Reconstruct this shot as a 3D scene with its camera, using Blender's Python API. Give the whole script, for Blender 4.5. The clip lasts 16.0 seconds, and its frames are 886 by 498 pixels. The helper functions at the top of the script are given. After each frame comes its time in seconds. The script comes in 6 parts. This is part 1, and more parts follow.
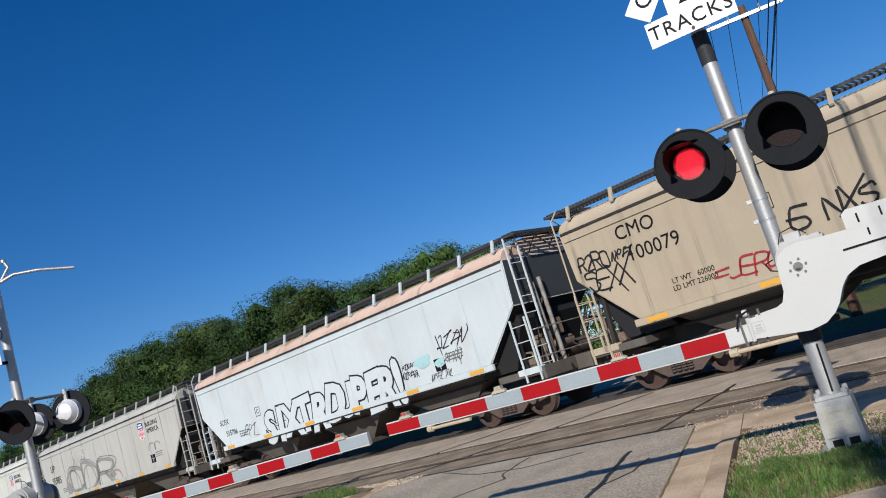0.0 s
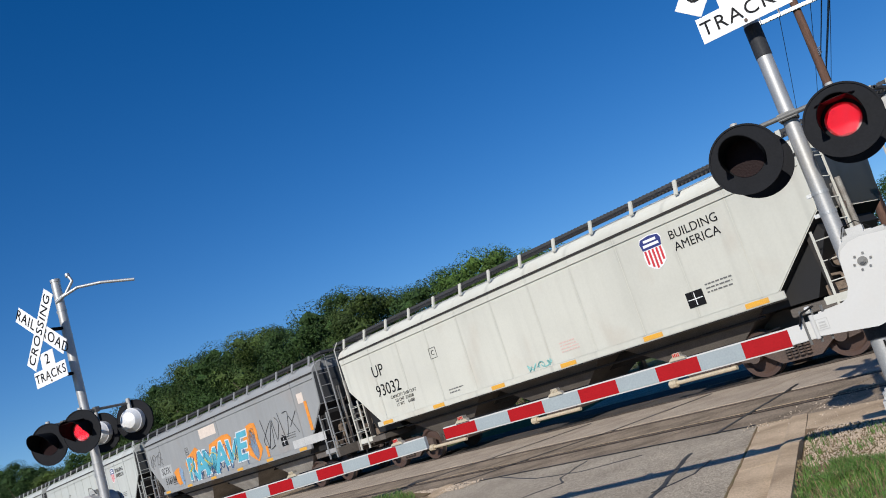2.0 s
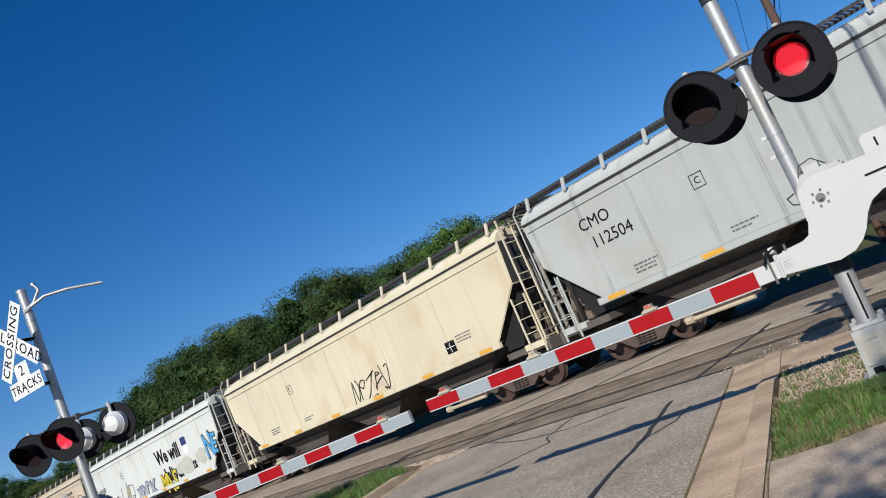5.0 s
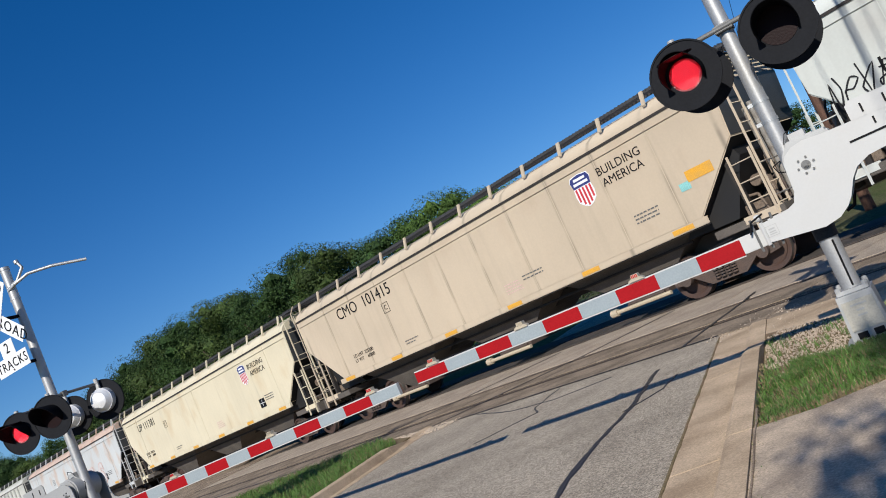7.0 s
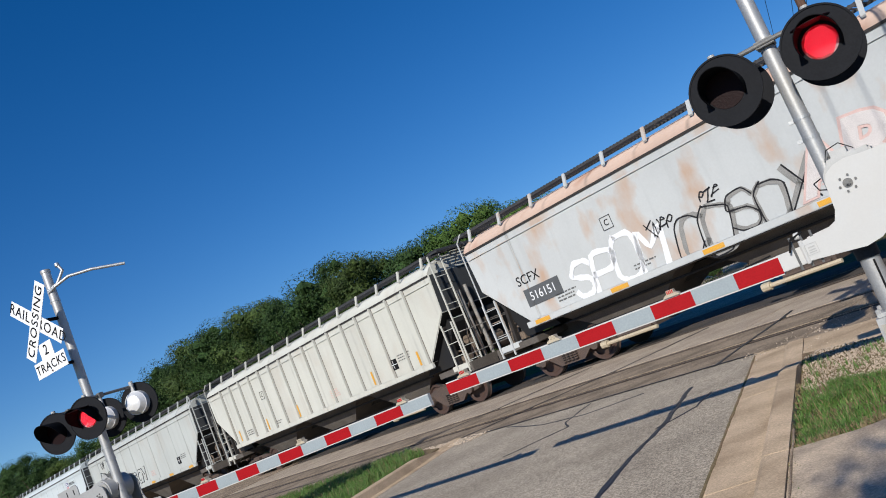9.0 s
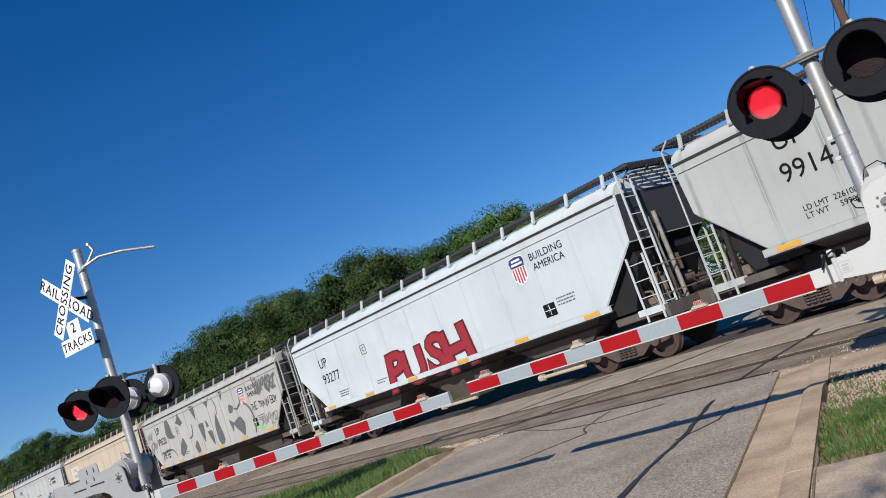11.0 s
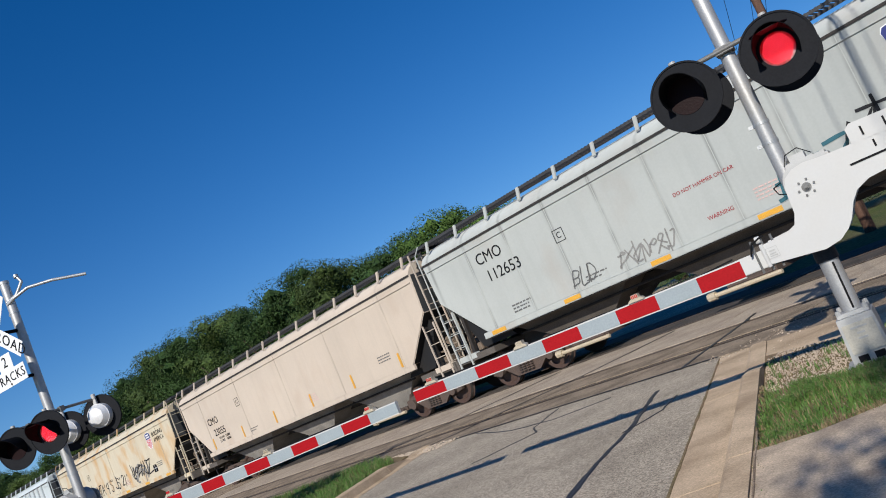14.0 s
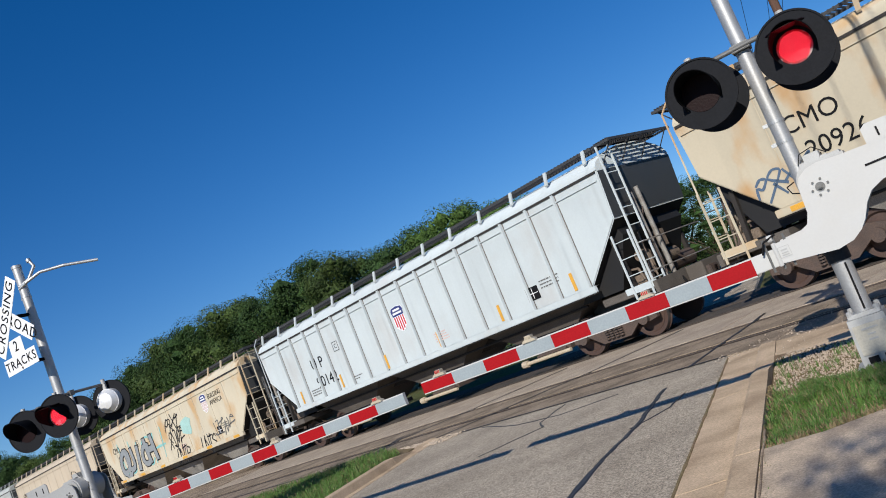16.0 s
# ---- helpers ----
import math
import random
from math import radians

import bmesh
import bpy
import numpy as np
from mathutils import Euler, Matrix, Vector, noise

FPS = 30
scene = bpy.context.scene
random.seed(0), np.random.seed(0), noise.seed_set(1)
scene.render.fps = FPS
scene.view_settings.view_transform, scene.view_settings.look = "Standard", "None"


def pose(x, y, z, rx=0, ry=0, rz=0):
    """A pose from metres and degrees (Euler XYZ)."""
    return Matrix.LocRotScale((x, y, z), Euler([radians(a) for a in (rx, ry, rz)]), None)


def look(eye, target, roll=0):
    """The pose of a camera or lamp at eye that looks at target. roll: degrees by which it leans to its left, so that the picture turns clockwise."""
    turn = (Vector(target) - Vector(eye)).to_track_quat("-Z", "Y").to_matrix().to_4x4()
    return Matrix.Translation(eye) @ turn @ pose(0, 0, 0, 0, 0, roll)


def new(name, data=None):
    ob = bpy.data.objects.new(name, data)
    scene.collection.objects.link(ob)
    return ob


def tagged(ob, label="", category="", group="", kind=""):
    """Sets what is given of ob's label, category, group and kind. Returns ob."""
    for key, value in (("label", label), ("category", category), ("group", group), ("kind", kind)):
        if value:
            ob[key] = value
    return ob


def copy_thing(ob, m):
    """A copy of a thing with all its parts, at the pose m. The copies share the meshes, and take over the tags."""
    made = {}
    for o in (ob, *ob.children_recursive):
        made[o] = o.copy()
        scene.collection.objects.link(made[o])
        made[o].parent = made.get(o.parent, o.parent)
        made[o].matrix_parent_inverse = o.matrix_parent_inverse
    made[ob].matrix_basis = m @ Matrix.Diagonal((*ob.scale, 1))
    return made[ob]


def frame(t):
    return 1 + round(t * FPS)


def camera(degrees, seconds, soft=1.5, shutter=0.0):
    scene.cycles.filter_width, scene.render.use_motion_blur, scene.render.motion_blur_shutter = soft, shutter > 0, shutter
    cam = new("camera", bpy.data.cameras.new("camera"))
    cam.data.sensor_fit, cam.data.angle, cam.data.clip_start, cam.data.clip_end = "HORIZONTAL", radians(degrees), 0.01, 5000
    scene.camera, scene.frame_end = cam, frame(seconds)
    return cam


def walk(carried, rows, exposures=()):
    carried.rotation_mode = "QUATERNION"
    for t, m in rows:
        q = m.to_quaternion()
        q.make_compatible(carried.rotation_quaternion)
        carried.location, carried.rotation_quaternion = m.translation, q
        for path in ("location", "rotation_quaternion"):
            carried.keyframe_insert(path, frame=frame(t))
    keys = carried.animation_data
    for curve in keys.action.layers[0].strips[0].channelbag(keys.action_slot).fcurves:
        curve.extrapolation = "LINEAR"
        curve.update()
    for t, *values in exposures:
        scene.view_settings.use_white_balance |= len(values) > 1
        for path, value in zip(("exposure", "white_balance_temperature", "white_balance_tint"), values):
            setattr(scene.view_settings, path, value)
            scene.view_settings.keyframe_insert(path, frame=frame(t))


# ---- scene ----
cam = camera(56.07, 16.0, 1.0)


def held(yaw, pitch, roll, x, y, z):
    """A hand-held pose: heading, tilt and lean in degrees."""
    return pose(x, y, z, 0, 0, yaw) @ pose(0, 0, 0, 90 + pitch) @ pose(0, 0, 0, 0, 0, roll)


PATH = (
    (0, held(45.57, 8.70, -16.95, 0.018, 0.008, 1.455)),
    (0.5, held(45.83, 9.44, -16.81, 0.009, 0.002, 1.450)),
    (1, held(46.79, 9.71, -16.90, 0.002, 0.001, 1.453)),
    (1.5, held(47.63, 10.06, -17.38, -0.006, -0.002, 1.452)),
    (2, held(48.75, 10.06, -17.82, -0.004, -0.018, 1.450)),
    (2.5, held(49.75, 9.92, -18.85, 0.000, -0.021, 1.452)),
    (3, held(49.53, 9.85, -19.96, 0.011, -0.008, 1.453)),
    (3.5, held(48.52, 9.44, -21.25, 0.022, -0.001, 1.451)),
    (4, held(48.09, 8.84, -22.28, 0.023, 0.007, 1.445)),
    (6.5, held(47.36, 5.94, -23.82, 0.008, 0.013, 1.431)),
    (7, held(47.45, 5.57, -23.95, -0.000, 0.021, 1.426)),
    (7.5, held(47.70, 5.71, -23.60, 0.003, 0.012, 1.430)),
    (8, held(48.25, 6.34, -23.20, 0.009, 0.003, 1.435)),
    (8.5, held(48.75, 6.86, -23.21, 0.003, -0.001, 1.436)),
    (11, held(50.72, 7.71, -19.51, -0.026, -0.035, 1.437)),
    (11.5, held(50.70, 7.78, -20.99, -0.013, -0.034, 1.434)),
    (12, held(50.31, 7.68, -22.03, 0.001, -0.032, 1.438)),
    (12.5, held(50.09, 7.54, -22.56, 0.001, -0.025, 1.436)),
    (13, held(49.81, 7.43, -22.87, -0.000, -0.022, 1.435)),
    (13.5, held(48.46, 7.25, -23.37, 0.012, 0.007, 1.432)),
    (14, held(46.97, 6.69, -23.45, -0.001, 0.027, 1.433)),
    (14.5, held(46.52, 6.30, -23.05, -0.006, 0.027, 1.427)),
    (15, held(46.69, 6.52, -22.35, -0.007, 0.025, 1.426)),
    (15.5, held(47.17, 6.82, -21.79, -0.011, -0.006, 1.435)),
    (16, held(47.71, 6.57, -22.19, -0.007, 0.006, 1.423)),
)
walk(cam, PATH)
# ---- path end ----

# ---- light ----
SUN_TO = Vector((0.39, -0.783, 0.483)).normalized()
world = bpy.data.worlds.new("sky")
scene.world = world
world.use_nodes = True
sky = world.node_tree.nodes.new("ShaderNodeTexSky")
sky.sky_type, sky.sun_disc = "NISHITA", False
sky.sun_elevation, sky.sun_rotation = radians(28.9), radians(153.6)
sky.altitude, sky.air_density, sky.dust_density, sky.ozone_density = 300, 1.0, 0.0, 3.0
# a clear, dry sky: little of the horizon's pale band
way, lift, unit = [world.node_tree.nodes.new(k) for k in ("ShaderNodeTexCoord", "ShaderNodeVectorMath", "ShaderNodeVectorMath")]
lift.operation, unit.operation, lift.inputs[1].default_value = "ADD", "NORMALIZE", (0, 0, 0.06)
world.node_tree.links.new(way.outputs["Generated"], lift.inputs[0])
world.node_tree.links.new(lift.outputs[0], unit.inputs[0])
world.node_tree.links.new(unit.outputs[0], sky.inputs["Vector"])
deep = world.node_tree.nodes.new("ShaderNodeHueSaturation")
deep.inputs["Hue"].default_value, deep.inputs["Saturation"].default_value = 0.5105, 1.38
world.node_tree.links.new(sky.outputs[0], deep.inputs["Color"])
world.node_tree.links.new(deep.outputs[0], world.node_tree.nodes["Background"].inputs[0])
world.node_tree.nodes["Background"].inputs[1].default_value = 0.102
sun = new("sun", bpy.data.lights.new("sun", "SUN"))
sun.data.energy, sun.data.angle, sun.data.color = 4.9, radians(0.5), (1.0, 0.95, 0.87)
sun.matrix_world = look(SUN_TO * 50, (0, 0, 0))
scene.view_settings.exposure = 0.0

# ---- materials ----


def mat(name, color, rough=0.6, metal=0.0, var=0.12, scale=3.0, bump=0.15, fine=60.0, stretch=(1, 1, 1), second=None, amount=0.5, emit=0.0, coords="Object", spread=0.0):
    """A surface with stains at one scale and grain at another. second: a stain colour; spread: difference from object to object."""
    m = bpy.data.materials.new(name)
    m.use_nodes = True
    nt = m.node_tree
    n, ln = nt.nodes, nt.links
    bsdf = n["Principled BSDF"]
    tc, mp = n.new("ShaderNodeTexCoord"), n.new("ShaderNodeMapping")
    mp.inputs["Scale"].default_value = stretch
    ln.new(tc.outputs[coords], mp.inputs["Vector"])
    big, small = n.new("ShaderNodeTexNoise"), n.new("ShaderNodeTexNoise")
    for node, s, d in ((big, scale, 6), (small, fine, 3)):
        node.inputs["Scale"].default_value, node.inputs["Detail"].default_value = s, d
        ln.new(mp.outputs[0], node.inputs["Vector"])
    ramp = n.new("ShaderNodeMapRange")
    ramp.inputs[1].default_value, ramp.inputs[2].default_value = 0.38, 0.66
    ln.new(big.outputs["Fac"], ramp.inputs[0])
    mix = n.new("ShaderNodeMix")
    mix.data_type = "RGBA"
    dark = second or tuple(c * (1 - 2 * var) for c in color)
    mix.inputs["A"].default_value, mix.inputs["B"].default_value = (*color, 1), (*dark, 1)
    k = n.new("ShaderNodeMath")
    k.operation = "MULTIPLY"
    k.inputs[1].default_value = amount
    ln.new(ramp.outputs[0], k.inputs[0])
    ln.new(k.outputs[0], mix.inputs["Factor"])
    hsv = n.new("ShaderNodeHueSaturation")
    g = n.new("ShaderNodeMapRange")
    g.inputs[1].default_value, g.inputs[2].default_value = 0.36, 0.64
    g.inputs[3].default_value, g.inputs[4].default_value = 1 - var, 1 + var
    ln.new(small.outputs["Fac"], g.inputs[0])
    value = g.outputs[0]
    if spread:
        info, sp, mul = n.new("ShaderNodeObjectInfo"), n.new("ShaderNodeMapRange"), n.new("ShaderNodeMath")
        sp.inputs[3].default_value, sp.inputs[4].default_value = 1 - spread, 1 + spread
        ln.new(info.outputs["Random"], sp.inputs[0])
        mul.operation = "MULTIPLY"
        ln.new(value, mul.inputs[0]), ln.new(sp.outputs[0], mul.inputs[1])
        value = mul.outputs[0]
    ln.new(value, hsv.inputs["Value"])
    ln.new(mix.outputs["Result"], hsv.inputs["Color"])
    ln.new(hsv.outputs[0], bsdf.inputs["Base Color"])
    bsdf.inputs["Roughness"].default_value, bsdf.inputs["Metallic"].default_value = rough, metal
    if bump:
        b = n.new("ShaderNodeBump")
        b.inputs["Strength"].default_value, b.inputs["Distance"].default_value = bump, 0.01
        ln.new(small.outputs["Fac"], b.inputs["Height"])
        ln.new(b.outputs[0], bsdf.inputs["Normal"])
    if emit:
        bsdf.inputs["Emission Color"].default_value = (*color, 1)
        bsdf.inputs["Emission Strength"].default_value = emit
    return m


def speckle(m, scale, low, high):
    """Loose aggregate: each small stone with a shade of its own."""
    n, ln = m.node_tree.nodes, m.node_tree.links
    bsdf = n["Principled BSDF"]
    tc = next(x for x in n if x.bl_idname == "ShaderNodeTexCoord")
    vo, mr, hsv, sep = n.new("ShaderNodeTexVoronoi"), n.new("ShaderNodeMapRange"), n.new("ShaderNodeHueSaturation"), n.new("ShaderNodeSeparateColor")
    vo.inputs["Scale"].default_value = scale
    ln.new(tc.outputs["Object"], vo.inputs["Vector"]), ln.new(vo.outputs["Color"], sep.inputs[0]), ln.new(sep.outputs[0], mr.inputs[0])
    mr.inputs[3].default_value, mr.inputs[4].default_value = low, high
    ln.new(bsdf.inputs["Base Color"].links[0].from_socket, hsv.inputs["Color"]), ln.new(mr.outputs[0], hsv.inputs["Value"])
    ln.new(hsv.outputs[0], bsdf.inputs["Base Color"])
    return m


def paint(name, color, rust=(0.33, 0.2, 0.12), rusty=0.15, streak=0.18, wide=0.55, pitch=1.4, seam=0.62):
    """Weathered car paint: soft rain streaks down the side, blotches of rust, dust low on the plates."""
    m = mat(name, color, rough=0.55, var=0.018, scale=0.5, bump=0.02, fine=25, second=tuple(c * 0.82 for c in color), amount=0.5)
    nt = m.node_tree
    n, ln = nt.nodes, nt.links
    bsdf, hsv = n["Principled BSDF"], next(x for x in n if x.bl_idname == "ShaderNodeHueSaturation")
    tc = next(x for x in n if x.bl_idname == "ShaderNodeTexCoord")
    col = hsv.outputs[0]
    info = n.new("ShaderNodeObjectInfo")
    off = n.new("ShaderNodeVectorMath")
    off.operation = "MULTIPLY_ADD"
    off.inputs[1].default_value = (37, 37, 37)
    comb = n.new("ShaderNodeCombineXYZ")
    for i in range(3):
        ln.new(info.outputs["Random"], comb.inputs[i])
    ln.new(comb.outputs[0], off.inputs[0])
    ln.new(tc.outputs["Object"], off.inputs[2])
    for stretch, scale, lo, hi, tint, amount in (((3.2, 1, 0.16), 1.6, 0.5, 0.8, tuple(c * 0.55 for c in color), streak), ((1.0, 1, 0.6), 1.1, wide, wide + 0.16, rust, rusty)):
        mp, no, mr, mx, mu = n.new("ShaderNodeMapping"), n.new("ShaderNodeTexNoise"), n.new("ShaderNodeMapRange"), n.new("ShaderNodeMix"), n.new("ShaderNodeMath")
        mp.inputs["Scale"].default_value = stretch
        no.inputs["Scale"].default_value, no.inputs["Detail"].default_value = scale, 7
        mr.inputs[1].default_value, mr.inputs[2].default_value = lo, hi
        mx.data_type, mu.operation, mu.inputs[1].default_value = "RGBA", "MULTIPLY", amount
        ln.new(off.outputs[0], mp.inputs["Vector"]), ln.new(mp.outputs[0], no.inputs["Vector"])
        ln.new(no.outputs["Fac"], mr.inputs[0]), ln.new(mr.outputs[0], mu.inputs[0]), ln.new(mu.outputs[0], mx.inputs["Factor"])
        ln.new(col, mx.inputs["A"])
        mx.inputs["B"].default_value = (*tint, 1)
        col = mx.outputs["Result"]
    # soft shadow and grime painted along the welds between the plates, broken up by noise
    sep, shift, fold, near, patchy, mr, k, mx = [n.new(q) for q in ("ShaderNodeSeparateXYZ", "ShaderNodeMath", "ShaderNodeMath", "ShaderNodeMapRange", "ShaderNodeTexNoise", "ShaderNodeMapRange", "ShaderNodeMath", "ShaderNodeMix")]
    ln.new(tc.outputs["Object"], sep.inputs[0])
    shift.operation, shift.inputs[1].default_value = "ADD", 6.3
    fold.operation, fold.inputs[1].default_value = "PINGPONG", pitch / 2
    ln.new(sep.outputs[0], shift.inputs[0]), ln.new(shift.outputs[0], fold.inputs[0]), ln.new(fold.outputs[0], near.inputs[0])
    near.interpolation_type = "SMOOTHSTEP"
    near.inputs[1].default_value, near.inputs[2].default_value, near.inputs[3].default_value, near.inputs[4].default_value = 0.0, 0.085, 1.0, 0.0
    patchy.inputs["Scale"].default_value, patchy.inputs["Detail"].default_value = 1.1, 4
    ln.new(off.outputs[0], patchy.inputs["Vector"]), ln.new(patchy.outputs["Fac"], mr.inputs[0])
    mr.inputs[1].default_value, mr.inputs[2].default_value, mr.inputs[3].default_value, mr.inputs[4].default_value = 0.4, 0.62, 0.15 * seam, seam
    k.operation, mx.data_type = "MULTIPLY", "RGBA"
    ln.new(near.outputs[0], k.inputs[0]), ln.new(mr.outputs[0], k.inputs[1]), ln.new(k.outputs[0], mx.inputs["Factor"])
    ln.new(col, mx.inputs["A"])
    mx.inputs["B"].default_value = (*(c * 0.32 for c in color), 1)
    col = mx.outputs["Result"]
    ln.new(col, bsdf.inputs["Base Color"])
    bsdf.inputs["Diffuse Roughness"].default_value = 1.0  # dusty: scatters light back towards the sun
    # shallow dents in the plates
    mp, no, bp = n.new("ShaderNodeMapping"), n.new("ShaderNodeTexNoise"), n.new("ShaderNodeBump")
    mp.inputs["Scale"].default_value = (1.6, 1, 0.35)
    no.inputs["Scale"].default_value, no.inputs["Detail"].default_value = 0.9, 1
    bp.inputs["Strength"].default_value, bp.inputs["Distance"].default_value = 0.6, 0.09
    ln.new(off.outputs[0], mp.inputs["Vector"]), ln.new(mp.outputs[0], no.inputs["Vector"])
    ln.new(no.outputs["Fac"], bp.inputs["Height"]), ln.new(bp.outputs[0], bsdf.inputs["Normal"])
    return m


ASPHALT = speckle(mat("asphalt", (0.43, 0.366, 0.28), 0.92, var=0.22, scale=1.1, bump=0.5, fine=90, second=(0.31, 0.262, 0.2), amount=0.8), 75, 0.55, 1.5)
TAR = mat("crack sealer", (0.02, 0.02, 0.022), 0.5, var=0.2, scale=4)
CONCRETE = speckle(mat("concrete", (0.64, 0.485, 0.325), 0.9, var=0.1, scale=1.6, bump=0.4, fine=60, second=(0.36, 0.26, 0.165), amount=0.85), 110, 0.86, 1.12)
PAVING = speckle(mat("stained paving", (0.66, 0.515, 0.36), 0.9, var=0.12, scale=2.6, bump=0.4, fine=70, second=(0.27, 0.21, 0.155), amount=0.85), 120, 0.8, 1.18)
PANEL = mat("crossing panel", (0.335, 0.262, 0.188), 0.9, var=0.35, scale=1.7, bump=0.8, fine=38, second=(0.18, 0.14, 0.1), amount=0.9)
# far-side panels: the train's shadow is put into a darker panel colour
SHADOW_PANEL = mat("train-shadowed panel", (0.085, 0.07, 0.058), 0.9, var=0.4, scale=1.7, bump=0.8, fine=38, second=(0.04, 0.034, 0.03), amount=0.9)
PALE = mat("pale concrete", (0.46, 0.38, 0.292), 0.9, var=0.3, scale=1.5, bump=0.6, fine=50, second=(0.33, 0.265, 0.205), amount=0.85)
DIRT = mat("dirt", (0.36, 0.275, 0.2), 0.95, var=0.3, scale=1.2, bump=0.8, fine=50, second=(0.17, 0.125, 0.085), amount=0.8)
EARTH = mat("meadow", (0.085, 0.11, 0.035), 0.95, var=0.35, scale=0.15, bump=0.6, fine=8, second=(0.13, 0.115, 0.06), amount=0.8)
SOIL = mat("soil", (0.24, 0.165, 0.1), 0.95, var=0.3, scale=2.5, bump=0.8, fine=70, second=(0.17, 0.15, 0.07), amount=0.8)
STONE = mat("gravel stone", (0.58, 0.47, 0.36), 0.9, var=0.25, scale=8, fine=60, spread=0.3)
BALLAST = speckle(mat("ballast", (0.36, 0.285, 0.21), 0.95, var=0.3, scale=1.4, bump=0.8, fine=25, second=(0.2, 0.15, 0.11), amount=0.9), 22, 0.6, 1.4)
RAIL = mat("rail steel", (0.1, 0.07, 0.055), 0.6, 0.3, var=0.2, scale=5)
RAILTOP = mat("worn rail head", (0.15, 0.11, 0.085), 0.5, 0.5, var=0.1, scale=8)
RUBBER = mat("flangeway rubber", (0.03, 0.026, 0.022), 0.85, var=0.3, scale=5)
GRASS = mat("grass blade", (0.068, 0.158, 0.022), 0.7, var=0.4, scale=9, bump=0, second=(0.1, 0.16, 0.035), amount=0.8, coords="Generated")
DRY = mat("dry grass", (0.23, 0.175, 0.09), 0.8, var=0.3, scale=4, bump=0, coords="Generated")
ALU = mat("galvanized mast", (0.44, 0.44, 0.435), 0.5, 0.55, var=0.08, scale=4, bump=0.05, fine=90, second=(0.36, 0.36, 0.36))
DOME = mat("silver paint", (0.72, 0.73, 0.74), 0.4, 0.2, var=0.05, scale=6)
BAR = mat("dull grey steel", (0.16, 0.16, 0.155), 0.55, 0.3, var=0.08, scale=6)
CAST = mat("cast aluminium", (0.42, 0.42, 0.41), 0.6, 0.35, var=0.05, scale=9, bump=0.08, fine=120)
WHITE = mat("white enamel", (0.51, 0.51, 0.495), 0.45, var=0.012, scale=4, bump=0.0, second=(0.5, 0.49, 0.465), amount=0.6)
SHEET = mat("white reflective sheeting", (0.78, 0.79, 0.8), 0.5, var=0.03, scale=6, bump=0.02)
INK = mat("black lettering", (0.009, 0.009, 0.01), 0.65, var=0.1)
PLATE = mat("weathered black plate", (0.012, 0.013, 0.016), 0.75, var=0.12, scale=4, bump=0.04)
BLACK = mat("black enamel", (0.007, 0.0075, 0.009), 0.7, var=0.15, scale=5, bump=0.05)
SLEEVE = mat("dark sleeve", (0.035, 0.037, 0.042), 0.55, var=0.15, scale=6)
RED = mat("red reflective sheeting", (0.33, 0.008, 0.012), 0.55, var=0.08, scale=5, bump=0.03)
SILVER = mat("grey reflective sheeting", (0.29, 0.335, 0.355), 0.55, var=0.05, scale=5, bump=0.03)
LENS = mat("glowing red lens", (0.13, 0.0002, 0.0012), 0.9, var=0.02, emit=1.9)
DIODE = mat("red diode", (0.8, 0.03, 0.055), 0.8, var=0.02, emit=2.6)
SHUT = mat("dark red glass", (0.008, 0.0004, 0.0006), 0.5, var=0.1, scale=9)
DULL = mat("dull red lens", (0.5, 0.02, 0.025), 0.25, var=0.05)
AMBER = mat("amber lens", (0.46, 0.4, 0.3), 0.4, var=0.1)
WOOD = mat("creosoted wood", (0.12, 0.062, 0.04), 0.85, var=0.3, scale=3, bump=0.4, fine=30, stretch=(6, 6, 0.6))
WIRE = mat("wire", (0.03, 0.035, 0.05), 0.6, var=0.1)
STEEL = mat("galvanized steel", (0.45, 0.46, 0.46), 0.45, 0.6, var=0.1, scale=8)
# underframe grime, kept extra dark so it carries painted shade too
DARK = mat("underframe grime and shade", (0.02, 0.018, 0.017), 0.8, var=0.3, scale=4, bump=0.3, second=(0.045, 0.034, 0.028))
TRUCK = mat("rusty cast truck", (0.075, 0.055, 0.046), 0.8, var=0.25, scale=5, bump=0.3, second=(0.12, 0.075, 0.055))
PALE_TAN = mat("pale tan bar", (0.5, 0.42, 0.3), 0.7, var=0.15, scale=6)
WHEEL = mat("wheel steel", (0.085, 0.05, 0.038), 0.6, 0.2, var=0.15, scale=6, second=(0.07, 0.05, 0.045))
TREAD = mat("bright wheel tread", (0.36, 0.33, 0.31), 0.4, 0.8, var=0.1, scale=6)
GRATING = mat("roof grating", (0.06, 0.06, 0.062), 0.6, 0.2, var=0.2, scale=5)
LADDER = mat("ladder paint", (0.5, 0.5, 0.48), 0.55, var=0.1, scale=6, second=(0.3, 0.27, 0.24))
ORANGE = mat("yellow reflector", (0.72, 0.36, 0.03), 0.5, var=0.1, scale=6, second=(0.5, 0.3, 0.1))
BLUE = mat("shield blue", (0.03, 0.04, 0.17), 0.5, var=0.06)
BADGE = mat("shield red", (0.55, 0.04, 0.05), 0.5, var=0.06)
PATCH = mat("pale patch", (0.7, 0.6, 0.52), 0.6, var=0.1, scale=5)
SPRAY_BLACK = mat("black spray", (0.025, 0.025, 0.028), 0.7, var=0.3, scale=6)
SPRAY_GREY = mat("faded grey spray", (0.13, 0.13, 0.127), 0.7, var=0.2, scale=3)
SPRAY_FAINT = mat("faint grey spray", (0.27, 0.265, 0.25), 0.7, var=0.2, scale=3)
